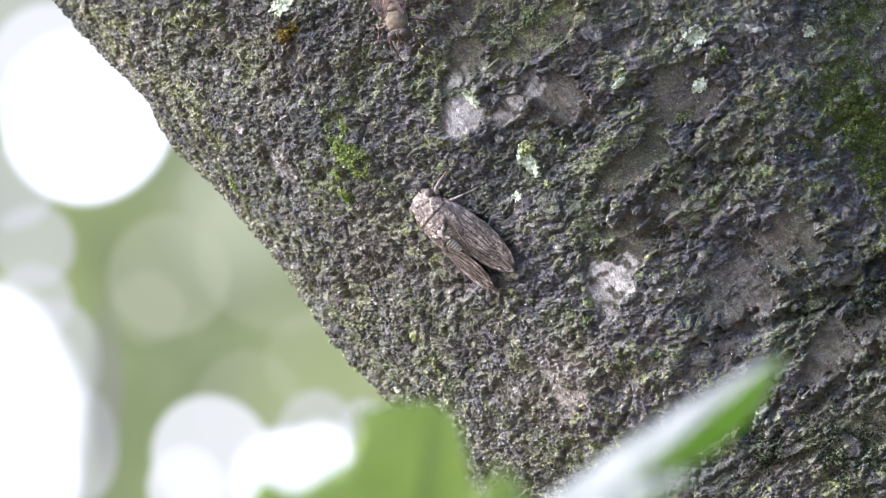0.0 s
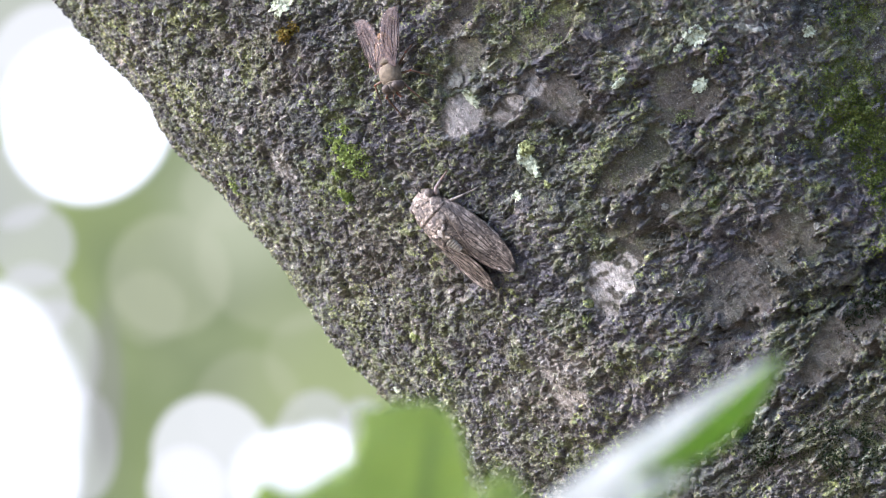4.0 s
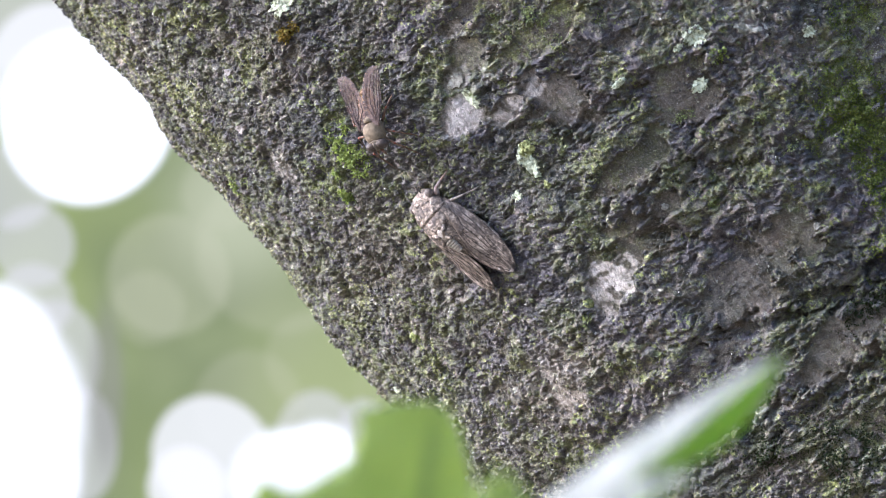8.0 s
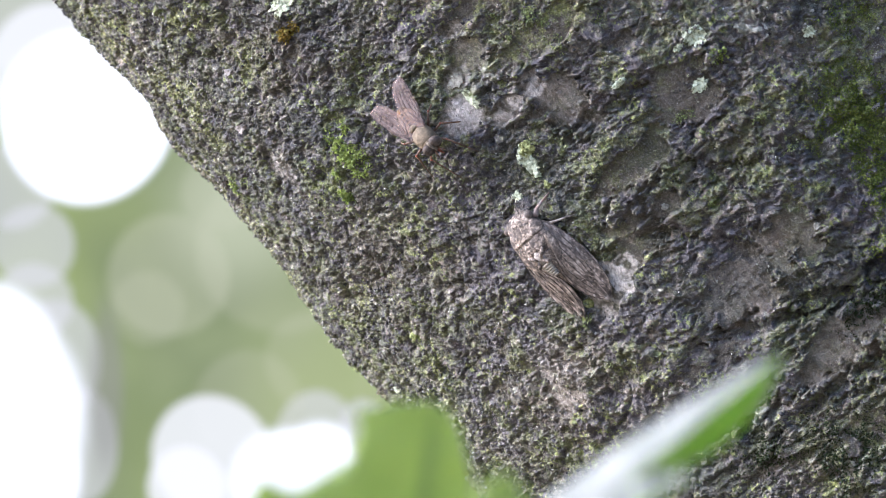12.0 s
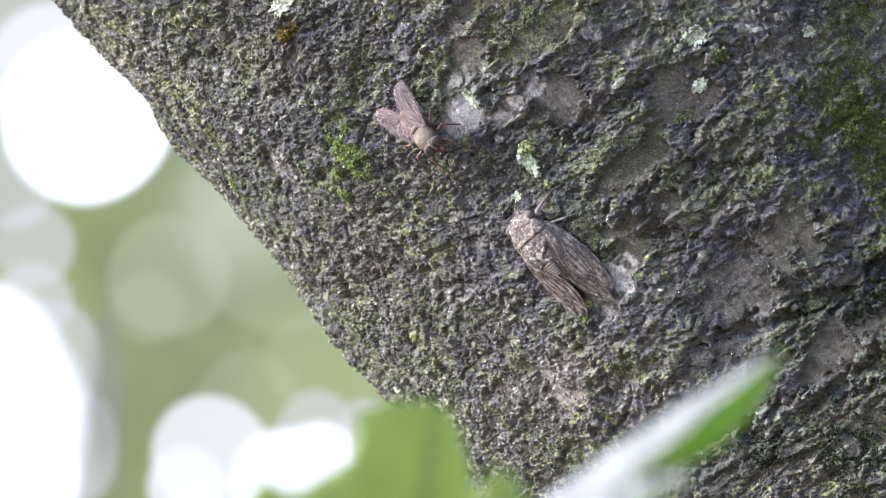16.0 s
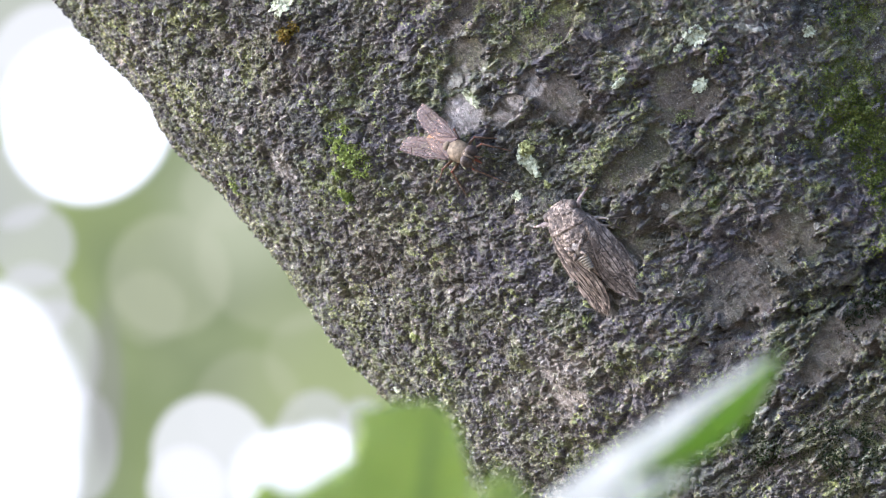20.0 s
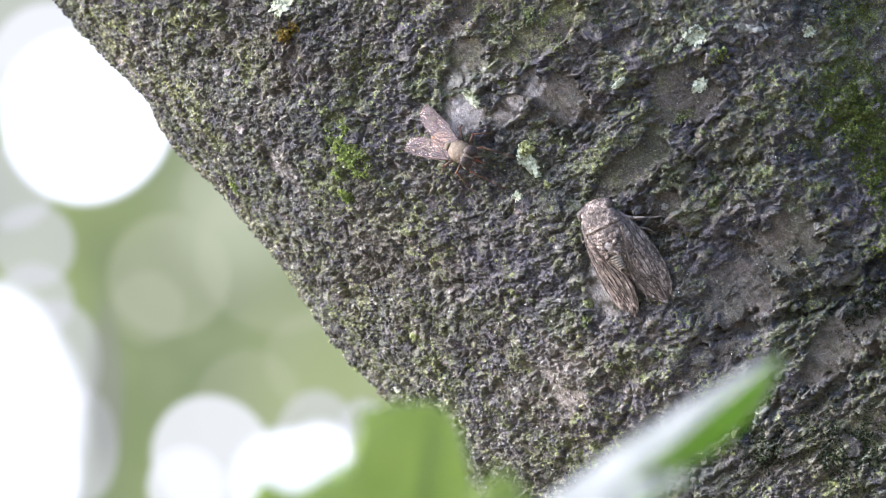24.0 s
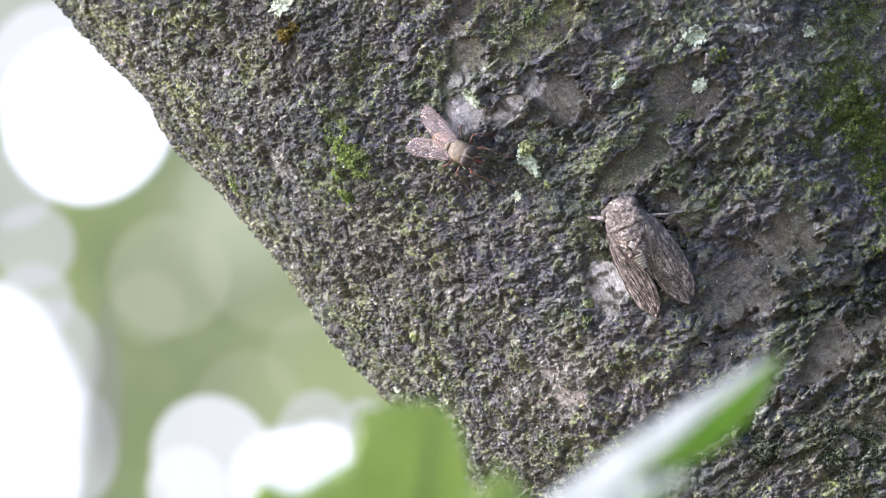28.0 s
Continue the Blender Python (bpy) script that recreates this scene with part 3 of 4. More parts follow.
    # blackish mats put the shade of this flank and its furrow into colour
    moss_cushion(110.6, 170.4, 16, 20, 4200, 1.1, DARKENING_MOSS, "blackish green film of moss, added to darken the bark", 44)
    moss_cushion(97.9, 152.5, 10, 14, 1600, 1.0, DARKENING_MOSS, "blackish green film of moss, added to darken the bark", 45)
    moss_cushion(83.6, 200.8, 6, 14, 1200, 1.1, DARKENING_MOSS, "blackish green film of moss, added to darken the bark", 46)
    moss_cushion(-43.2, 112.4, 4, 5, 260, 1.3, GREEN_MOSS, bright, 41)
    moss_cushion(-32.5, 108.1, 4, 4, 220, 1.3, GREEN_MOSS, bright, 42)
    moss_cushion(7.5, 213.1, 3, 4, 160, 1.2, GREEN_MOSS, bright, 43)


grow_on_bark()

# ---- ground and far woods ----
# unseen floor, coloured pale to bounce fill light up onto the bark
GROUND = plain("leaf_litter", ((0.3, (0.08, 0.068, 0.045)), (0.55, (0.20, 0.17, 0.12)), (0.75, (0.32, 0.28, 0.20))), 14, 0.95, 0.1, 0.0, 6)


def build_ground():
    bm = bmesh.new()
    bmesh.ops.create_grid(bm, x_segments=60, y_segments=60, size=300)
    for v in bm.verts:
        v.co.z = -0.02 + 0.03 * noise.noise(v.co * 0.3)
    tagged(part("ground", bm, GROUND), "brown forest floor of fallen leaves", "ground", kind="structure")


build_ground()


def build_backdrop():
    s = Shader("far_foliage_glow", 1.0, 0.0)
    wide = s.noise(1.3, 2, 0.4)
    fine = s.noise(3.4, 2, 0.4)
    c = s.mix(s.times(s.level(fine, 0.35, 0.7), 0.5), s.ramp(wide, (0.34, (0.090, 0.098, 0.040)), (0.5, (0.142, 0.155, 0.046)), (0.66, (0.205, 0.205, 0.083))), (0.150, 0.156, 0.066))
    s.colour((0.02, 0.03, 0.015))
    # the foliage's daylight is put in as emission of the wall itself
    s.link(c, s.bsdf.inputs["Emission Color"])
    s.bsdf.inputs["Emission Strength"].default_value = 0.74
    bm = bmesh.new()
    rows = []
    for i in range(41):
        a = radians(-50 + 100 * i / 40)
        rows.append([bm.verts.new((9 * math.sin(a), 9 * math.cos(a), -0.1 + 12 * j / 10)) for j in range(11)])
    for a, b in zip(rows, rows[1:]):
        for j in range(10):
            bm.faces.new((a[j], b[j], b[j + 1], a[j + 1]))
    tagged(part("backdrop", bm, s.mat), "blurred light green wall for distant foliage, glowing by itself", "foliage backdrop", kind="structure")


build_backdrop()


def glow(name, colour, strength, cover=1.0, feather=0.10):
    """Emission for blurred sky, leaf glints, wood far behind focus; its rim fades out."""
    s = Shader(name, 1.0, 0.0)
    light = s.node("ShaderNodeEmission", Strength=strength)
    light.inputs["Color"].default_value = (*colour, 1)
    clear = s.node("ShaderNodeBsdfTransparent")
    m = s.node("ShaderNodeMixShader")
    s.link(s.times(s.level(s.attribute("inside"), 0.0, feather), cover), m.inputs[0])
    s.link(clear.outputs[0], m.inputs[1])
    s.link(light.outputs[0], m.inputs[2])
    s.link(m.outputs[0], s.nt.nodes["Material Output"].inputs["Surface"])
    return s.mat


SKY_WHITE = glow("sky_glare", (1.0, 0.94, 0.82), 0.41)
SKY_MILK = glow("sky_milk", (1.0, 0.92, 0.76), 0.31, 0.72)
SKY_GREY = glow("sky_pale", (1.0, 0.91, 0.78), 0.24, 0.5)
# glints and far trunk glow by themselves, no lit leaf or wood behind
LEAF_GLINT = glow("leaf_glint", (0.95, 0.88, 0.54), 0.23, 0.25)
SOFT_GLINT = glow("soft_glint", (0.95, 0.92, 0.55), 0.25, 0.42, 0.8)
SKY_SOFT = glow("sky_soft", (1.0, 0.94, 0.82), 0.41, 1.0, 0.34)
FAR_WOOD_GLOW = glow("far_wood_glow", (0.95, 0.86, 0.66), 0.105, 0.55, 0.6)
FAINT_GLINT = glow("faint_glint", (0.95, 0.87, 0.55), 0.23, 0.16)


def in_view(x, y, d):
    return EYE + RIGHT * x + ABOVE * y + AHEAD * d


def glow_disc(x, y, d, radius, material, label, seed, squash=1.0):
    """A glowing disc before the backdrop, for a blurred spot of sky or leaf."""
    n = 120
    rng = random.Random(seed)
    turn = rng.random() * 6
    ring = [(radius * (1 + 0.012 * math.sin(3 * a + turn)), a) for a in (2 * math.pi * k / n for k in range(n))]
    verts = np.array([(0, 0, 0)] + [tuple(RIGHT * r * math.cos(a) + ABOVE * r * squash * math.sin(a)) for r, a in ring])
    k = np.arange(n)
    ob = array_mesh("glow_disc", verts, np.stack([np.zeros(n, int), k + 1, (k + 1) % n + 1], -1), material, (("inside", np.append(1.0, np.zeros(n))),))
    ob.location = in_view(x, y, d)
    return tagged(ob, label, "sky gap", "gaps in the canopy", "structure")


def glow_discs():
    white, grey, glint = "round white glare of sky between distant leaves", "pale grey patch of sky between distant leaves", "faint light green glowing disc for the glint of a distant leaf"
    glow_disc(-0.7763, 0.2874, 7.900, 0.198, SKY_WHITE, white, 1)
    glow_disc(-0.8517, 0.3968, 7.950, 0.15, SKY_MILK, white, 21)
    glow_disc(-0.9569, -0.3734, 7.900, 0.205, SKY_SOFT, white, 2, 1.3)
    glow_disc(-0.9901, -0.2327, 7.920, 0.17, SKY_SOFT, white, 3, 1.1)
    glow_disc(-0.9112, -0.5043, 7.930, 0.14, SKY_SOFT, white, 22, 1.1)
    glow_disc(-0.8527, -0.2463, 7.960, 0.11, SKY_GREY, grey, 23, 1.3)
    glow_disc(-0.7980, -0.4325, 7.970, 0.09, SKY_GREY, grey, 24, 1.5)
    glow_disc(-0.5061, -0.4471, 7.900, 0.136, SKY_MILK, white, 4)
    glow_disc(-0.2693, -0.4784, 7.910, 0.116, SKY_SOFT, white, 5)
    glow_disc(-0.3484, -0.4990, 7.890, 0.125, SKY_SOFT, white, 26)
    glow_disc(-0.5562, -0.5134, 7.880, 0.09, SKY_MILK, white, 25)
    glow_disc(-0.7293, -0.3047, 7.870, 0.05, FAR_WOOD_GLOW, "dim brown glowing disc for the blur of a distant trunk", 36, 5.0)
    glow_disc(-0.8938, 0.0074, 7.940, 0.095, SKY_GREY, grey, 6)
    glow_disc(-0.9479, 0.1377, 7.980, 0.10, SKY_GREY, grey, 27)
    glow_disc(-0.8994, 0.4857, 7.990, 0.12, SKY_GREY, grey, 7)
    glow_disc(-0.9006, -0.1169, 8.000, 0.09, SKY_GREY, grey, 8)
    glow_disc(-0.6053, -0.0585, 8.010, 0.142, LEAF_GLINT, glint, 9)
    glow_disc(-0.6509, -0.1297, 8.020, 0.086, FAINT_GLINT, glint, 28)
    glow_disc(-0.4919, 0.1261, 8.030, 0.09, FAINT_GLINT, glint, 29)
    glow_disc(-0.4300, -0.3488, 8.040, 0.13, FAINT_GLINT, glint, 10)
    glow_disc(-0.2804, -0.3993, 8.050, 0.09, SKY_GREY, grey, 30)
    glow_disc(-0.1805, -0.3810, 8.060, 0.05, SKY_GREY, grey, 11)
    glow_disc(-0.2811, -0.2497, 8.070, 0.12, FAINT_GLINT, glint, 31)
    glow_disc(-0.4573, 0.0892, 8.080, 0.24, SOFT_GLINT, glint, 32)
    glow_disc(-0.3572, 0.0013, 8.090, 0.20, FAINT_GLINT, glint, 33)
    glow_disc(-0.1185, -0.3266, 8.110, 0.08, FAINT_GLINT, glint, 35)


glow_discs()

# ---- cicada ----
def mottled(name, stops, scale, rough=0.6, spec=0.4, bump=0.5, stretch=None, powder=0.6):
    """Fine speckles, dark clouds a few millimetres wide, and pale powdery dots."""
    s = Shader(name, rough, spec)
    n = s.noise(scale, 5, 0.75, stretch)
    c = s.ramp(n, *stops)
    spots = s.level(s.noise(scale * 0.35, 3, 0.6, stretch), 0.50, 0.62)
    c = s.mix(spots, c, s.mix(0.6, c, (0.042, 0.033, 0.029)))
    clouds = s.level(s.noise(scale * 0.28, 4, 0.65, stretch), 0.47, 0.58)
    c = s.mix(clouds, c, s.mix(0.6, c, (0.06, 0.045, 0.036)))
    dots = s.times(s.level(s.cells(scale * 0.9, "F1", stretch).outputs["Distance"], 0.34, 0.16), s.level(s.noise(scale * 0.4, 3, 0.6), 0.48, 0.60))
    c = s.mix(s.times(dots, powder), c, (0.50, 0.46, 0.43))
    s.colour(c)
    s.bump(s.noise(scale * 1.4, 4, 0.7), bump, 0.0005)
    return s.mat


CICADA_BODY = mottled("cicada_body", ((0.38, (0.036, 0.028, 0.023)), (0.46, (0.115, 0.086, 0.064)), (0.54, (0.26, 0.203, 0.157)), (0.62, (0.50, 0.415, 0.335))), 1000, 0.55, 0.45, 1.0, None, 0.2)
CICADA_WING = mottled("cicada_wing", ((0.39, (0.036, 0.028, 0.024)), (0.46, (0.118, 0.090, 0.071)), (0.53, (0.26, 0.208, 0.171)), (0.61, (0.50, 0.425, 0.36))), 850, 0.5, 0.5, 0.6, (1.0, 0.5, 1.0), 0.8)
CICADA_VEIN = plain("cicada_vein", ((0.42, (0.030, 0.023, 0.018)), (0.62, (0.17, 0.135, 0.11))), 900, 0.5, 0.4, 0.2)
CICADA_LEG = plain("cicada_leg", ((0.4, (0.07, 0.058, 0.05)), (0.6, (0.23, 0.20, 0.175))), 500, 0.5, 0.4, 0.2)
CICADA_SILVER = plain("cicada_silver", ((0.42, (0.11, 0.094, 0.078)), (0.56, (0.27, 0.235, 0.20))), 1500, 0.4, 0.5, 0.5, 4, (1.0, 2.5, 1.0))
CICADA_PALE = plain("cicada_pale", ((0.40, (0.14, 0.11, 0.088)), (0.58, (0.36, 0.31, 0.26))), 900, 0.5, 0.4, 0.4)
CICADA_RIB = plain("cicada_rib", ((0.40, (0.18, 0.155, 0.125)), (0.58, (0.33, 0.295, 0.24))), 900, 0.5, 0.4, 0.4)
CICADA_FORELEG = plain("cicada_foreleg", ((0.4, (0.16, 0.12, 0.11)), (0.6, (0.30, 0.25, 0.235))), 700, 0.45, 0.4, 0.2)
CICADA_CLAW = plain("cicada_claw", ((0.4, (0.13, 0.085, 0.07)), (0.6, (0.24, 0.165, 0.135))), 700, 0.45, 0.4, 0.2)
CICADA_EYE = plain("cicada_eye", ((0.4, (0.06, 0.047, 0.038)), (0.6, (0.13, 0.104, 0.084))), 1600, 0.45, 0.4, 0.2)
CICADA_JOINT = plain("cicada_joint", ((0.4, (0.22, 0.12, 0.04)), (0.6, (0.38, 0.22, 0.09))), 1200, 0.5)
MM = 0.001


def scaled(bm, k=MM):
    bmesh.ops.scale(bm, vec=(k, k, k), verts=bm.verts)
    return bm


def lower(rings, k=0.84):
    return [(y, x, z * k, rx, rz * k) for y, x, z, rx, rz in rings]


def rough_up(bm, amount, size, seed=0):
    for v in bm.verts:
        v.co += v.co.normalized() * amount * noise.noise(v.co / size + Vector((seed, seed * 2, 0)))
    return bm


def fine_rings(rings, per=5):
    """More rings between the given ones, rounded off."""
    k = np.arange(len(rings))
    fine = np.linspace(0, len(rings) - 1, per * (len(rings) - 1) + 1)
    cols = [np.interp(fine, k, c) for c in zip(*rings)]
    for c in cols[1:]:
        c[1:-1] = 0.25 * c[:-2] + 0.5 * c[1:-1] + 0.25 * c[2:]
    return list(zip(*cols))


def carve(bm, shape):
    """Raises or sinks the upper side by shape(|x|, y)."""
    mid = sum(v.co.z for v in bm.verts) / len(bm.verts)
    for v in bm.verts:
        if v.co.z > mid:
            v.co.z += shape(abs(v.co.x), v.co.y) * min(1, (v.co.z - mid) / 0.8)
    return bm


def hump(d, wide):
    return math.exp(-(d / wide) ** 2)


def shell(rings, seg, power, shape, rough, grain, seed):
    return scaled(rough_up(rough_up(carve(loft(bmesh.new(), fine_rings(lower(rings)), seg, power), shape), rough, grain, seed), rough * 0.55, grain * 0.4, seed + 9))


def cicada_wing_at(a, b, side):
    """a along the wing from root to tip, b from the inner edge to the leading edge (mm)."""
    inner = float(np.interp(a, (0, 0.12, 0.3, 0.42, 0.52, 0.68, 0.85, 0.95, 1), (4.9, 4.2, 2.5, 1.7, 0.6, 0.35, 1.5, 3.3, 5.2)))
    outer = float(np.interp(a, (0, 0.1, 0.25, 0.45, 0.65, 0.85, 0.95, 0.985, 1), (6.0, 7.4, 8.6, 9.5, 9.7, 8.8, 7.5, 6.5, 5.6)))
    zi = float(np.interp(a, (0, 0.25, 0.45, 1), (5.6, 6.0, 5.6, 2.6)))
    zo = float(np.interp(a, (0, 0.5, 1), (2.9, 1.5, 1.5)))
    return Vector((side * (inner + (outer - inner) * b), -6.4 - 27.2 * a + 0.5 * b, zi + (zo - zi) * b ** 1.4 + 0.7 * math.sin(math.pi * b) * math.sin(math.pi * min(1, a + 0.15))))


def build_cicada():
    cicada = new("cicada")
    tagged(cicada, "mottled grey-brown cicada with folded wings on the bark", "cicada")
    seg = 44
    face = shell([(0.0, 0, 3.7, 1.8, 0.9), (-0.35, 0, 3.8, 3.1, 1.6), (-1.2, 0, 4.1, 4.1, 2.2), (-2.4, 0, 4.3, 4.6, 2.6), (-3.7, 0, 4.4, 4.8, 2.9)], seg, 2.5, lambda x, y: 0.35 * hump(x - 0.9, 0.5) * hump(y + 2.2, 1.0) - 0.35 * hump(x - 2.4, 0.4) - 0.3 * hump(x, 0.25), 0.22, 0.8, 0)
    head = part("head", face, CICADA_BODY, cicada)
    for side in (-1, 1):
        bm = bmesh.new()
        bmesh.ops.create_uvsphere(bm, u_segments=20, v_segments=14, radius=1.0)
        bmesh.ops.scale(bm, vec=(1.2, 1.45, 1.25), verts=bm.verts)
        bmesh.ops.translate(bm, vec=(side * 4.3, -2.3, 3.85), verts=bm.verts)
        part("eye", scaled(bm), CICADA_EYE, head, "dull grey-brown bulging eye")
        part("antenna", scaled(tube(bmesh.new(), [(side * 2.2, -0.6, 4.2), (side * 2.8, 0.6, 4.3), (side * 3.3, 1.8, 4.0)], [0.16, 0.10, 0.04], 5)), CICADA_LEG, head)
    furrow = lambda x, y: 0.25 * hump(x - 0.7, 0.4) - 0.45 * hump(x - 1.4 - 0.55 * (-3.4 - y), 0.32) - 0.4 * hump(x - 3.2 - 0.35 * (-3.4 - y), 0.35) - 0.3 * hump(x, 0.2)
    pron = shell([(-3.3, 0, 4.4, 4.7, 2.9), (-4.2, 0, 4.6, 5.3, 3.1), (-5.4, 0, 4.75, 5.9, 3.35), (-6.4, 0, 4.85, 6.1, 3.4), (-7.1, 0, 4.8, 5.6, 3.2)], seg, 2.3, furrow, 0.26, 1.0, 2)
    part("pronotum", pron, CICADA_BODY, cicada)
    collar = shell([(-6.3, 0, 4.8, 6.0, 3.35), (-6.8, 0, 4.9, 6.25, 3.5), (-7.3, 0, 4.9, 6.15, 3.45), (-7.7, 0, 4.85, 5.7, 3.3)], seg, 2.3, lambda x, y: 0.12 * math.sin(x * 3), 0.2, 0.9, 7)
    part("collar", collar, CICADA_BODY, cicada)
    plates = lambda x, y: 0.45 * hump(x - 1.1, 0.5) * hump(y + 9.2, 1.7) + 0.4 * hump(x - 3.3, 0.7) * hump(y + 9.0, 1.5) - 0.45 * hump(x - 2.2, 0.35) * hump(y + 9.4, 1.8) - 0.3 * hump(x, 0.25)
    meso = shell([(-7.2, 0, 4.8, 5.6, 3.2), (-8.6, 0, 5.05, 5.7, 3.45), (-10.6, 0, 5.5, 4.9, 3.6), (-12.4, 0, 5.5, 3.7, 3.2), (-13.6, 0, 5.3, 2.4, 2.6)], seg, 2.1, plates, 0.26, 1.1, 4)
    part("mesonotum", meso, CICADA_BODY, cicada)
    seg = 22
    shield = loft(bmesh.new(), lower([(-10.7, 0, 6.0, 0.9, 2.2), (-11.4, 0, 6.1, 1.9, 2.9), (-13.2, 0, 6.4, 2.3, 3.0), (-14.6, 0, 6.4, 2.1, 2.7), (-15.4, 0, 6.3, 1.4, 2.0)]), 16, 2.2)
    part("shield", scaled(rough_up(shield, 0.14, 0.6, 5)), CICADA_SILVER, cicada, "silvery pale shield between the wing roots")
    cross = bmesh.new()
    for x0, y0, x1, y1 in ((-3.0, -11.2, -0.6, -13.4), (3.0, -11.2, 0.6, -13.4), (-0.4, -13.6, -2.1, -15.4), (0.4, -13.6, 2.1, -15.4)):
        tube(cross, [(x0, y0, 6.9), ((x0 + x1) / 2, (y0 + y1) / 2, 7.5), (x1, y1, 7.4)], [0.4, 0.6, 0.5], 7)
    part("cross_ridge", scaled(rough_up(cross, 0.2, 0.8)), CICADA_BODY, cicada, "mottled cross-shaped ridge")
    for k in range(6):
        y, w = -15.6 - 0.72 * k, 1.75 - 0.16 * k
        rib = loft(bmesh.new(), [(y + 0.3, 0, 6.7 - 0.2 * k, w * 0.9, 0.7), (y, 0, 6.8 - 0.2 * k, w, 1.0), (y - 0.42, 0, 6.7 - 0.2 * k, w * 0.96, 0.75)], 14)
        part("back_rib", scaled(rough_up(rib, 0.08, 0.5, k)), CICADA_RIB, cicada, "pale buff rib on the back")
    rings = []
    for i in range(22):
        a = i / 21
        w = 4.7 * (1 - 0.75 * a ** 1.7) * (1 - 0.05 * (i % 3 == 0))
        rings.append((-12.6 - 11.5 * a, 0, 4.2 - 1.6 * a, w, w * 0.72))
    part("abdomen", scaled(loft(bmesh.new(), rings, seg)), CICADA_BODY, cicada)
    for side in (-1, 1):
        bm = bmesh.new()
        blade(bm, lambda a, b: cicada_wing_at(a, b, side) + Vector((0, 0, 0.22 * noise.noise(Vector((a * 11, b * 5, side * 3))))), 40, 16, 0.16)
        wing = part("forewing", scaled(bm), CICADA_WING, cicada, "mottled grey-brown leathery forewing")
        for k, b0 in enumerate((0.0, 0.14, 0.27, 0.40, 0.53, 0.66, 0.79, 1.0)):
            pts = []
            for i in range(15):
                a = 0.02 + 0.95 * i / 14
                b = min(1, max(0, b0 + 0.05 * math.sin(a * 7 + k)))
                pts.append(cicada_wing_at(a, b, side) + Vector((0, 0, 0.05)))
            part("vein", scaled(tube(bmesh.new(), pts, [0.20 - 0.008 * i for i in range(15)], 5)), CICADA_VEIN, wing)
        panel = bmesh.new()
        blade(panel, lambda a, b: cicada_wing_at(0.03 + 0.34 * a, 0.20 + (0.26 + 0.16 * math.sin(math.pi * a)) * b, side) + Vector((0, 0, 0.16 + 0.18 * math.sin(math.pi * a) * math.sin(math.pi * b))), 14, 6, 0.12)
        part("basal_panel", scaled(panel), CICADA_BODY, wing, "smooth grey-brown panel at the wing root")
        flecks = bmesh.new()
        dice = random.Random(40 + side)
        for k in range(70):
            a0, b0 = dice.uniform(0.30, 0.95), dice.uniform(0.05, 0.96)
            tube(flecks, [cicada_wing_at(min(0.985, a0 + 0.006 * j), min(1, b0 + 0.01 * j), side) + Vector((0, 0, 0.08)) for j in range(4)], [0.05, 0.13, 0.12, 0.05], 5)
        for k in range(26):
            a0 = 0.30 + 0.66 * k / 26
            tube(flecks, [cicada_wing_at(a0, 0.985, side) + Vector((0, 0, 0.1)), cicada_wing_at(a0 + 0.012, 0.985, side) + Vector((0, 0, 0.1))], [0.12, 0.07], 5)
        part("pale_flecks", scaled(flecks), CICADA_PALE, wing, "frosty pale flecks along the wing cells")
        hinge = bmesh.new()
        bmesh.ops.create_uvsphere(hinge, u_segments=10, v_segments=8, radius=0.4)
        bmesh.ops.translate(hinge, vec=(side * 5.2, -7.0, 5.3), verts=hinge.verts)
        part("wing_hinge", scaled(hinge), CICADA_JOINT, wing, "amber wing hinge")
        for k in range(7):
            a0 = 0.3 + 0.09 * k
            pts = [cicada_wing_at(min(0.98, a0 + 0.05 * j / 3), 0.22 + 0.19 * (k % 4) + 0.19 * j / 3, side) + Vector((0, 0, 0.05)) for j in range(4)]
            part("vein", scaled(tube(bmesh.new(), pts, [0.16] * 4, 5)), CICADA_VEIN, wing)
    legs = []
    for side in (-1, 1):
        for hip, knee, ankle, toe in (
                ((3.4, -4.4, 2.0), (7.2, -2.6, 3.4), (9.2, -2.0, 2.2), (11.6, -1.4, 0.0)),
                ((4.4, -7.5, 1.6), (8.4, -8.2, 2.8), (13.0, -10.0, 1.4), (15.4, -10.8, -0.4)),
                ((3.8, -9.5, 2.0), (6.8, -11.0, 3.0), (9.2, -14.0, 1.2), (9.8, -16.2, 0.0))):
            h = Vector((side * hip[0], hip[1], hip[2]))
            reach = 0.66 if side < 0 and hip[1] < -5 else 1.0
            rest = [Vector((side * p[0] * reach, p[1], p[2])) - h for p in (knee, ankle, toe)]
            z = Vector((0, 0, 0))
            fore = hip[1] > -5
            k = 1.35 if fore else 1.0
            skin = CICADA_FORELEG if fore else CICADA_LEG
            leg = part("leg", scaled(tube(bmesh.new(), [z, rest[0] * 0.5, rest[0]], [0.6 * k, 0.62 * k, 0.42 * k], 8)), skin, cicada, "thick pale pinkish foreleg" if fore else "mottled grey-brown jointed leg")
            leg.location = h * MM
            part("tibia", scaled(tube(bmesh.new(), [rest[0], rest[0].lerp(rest[1], 0.5), rest[1]], [0.36 * k, 0.3 * k, 0.26 * k], 7)), skin, leg)
            part("tarsus", scaled(tube(bmesh.new(), [rest[1], rest[2]], [0.26 * k, 0.14 * k], 6)), CICADA_CLAW if fore else CICADA_LEG, leg)
            legs.append(leg)
    return cicada, legs


cicada, cicada_legs = build_cicada()

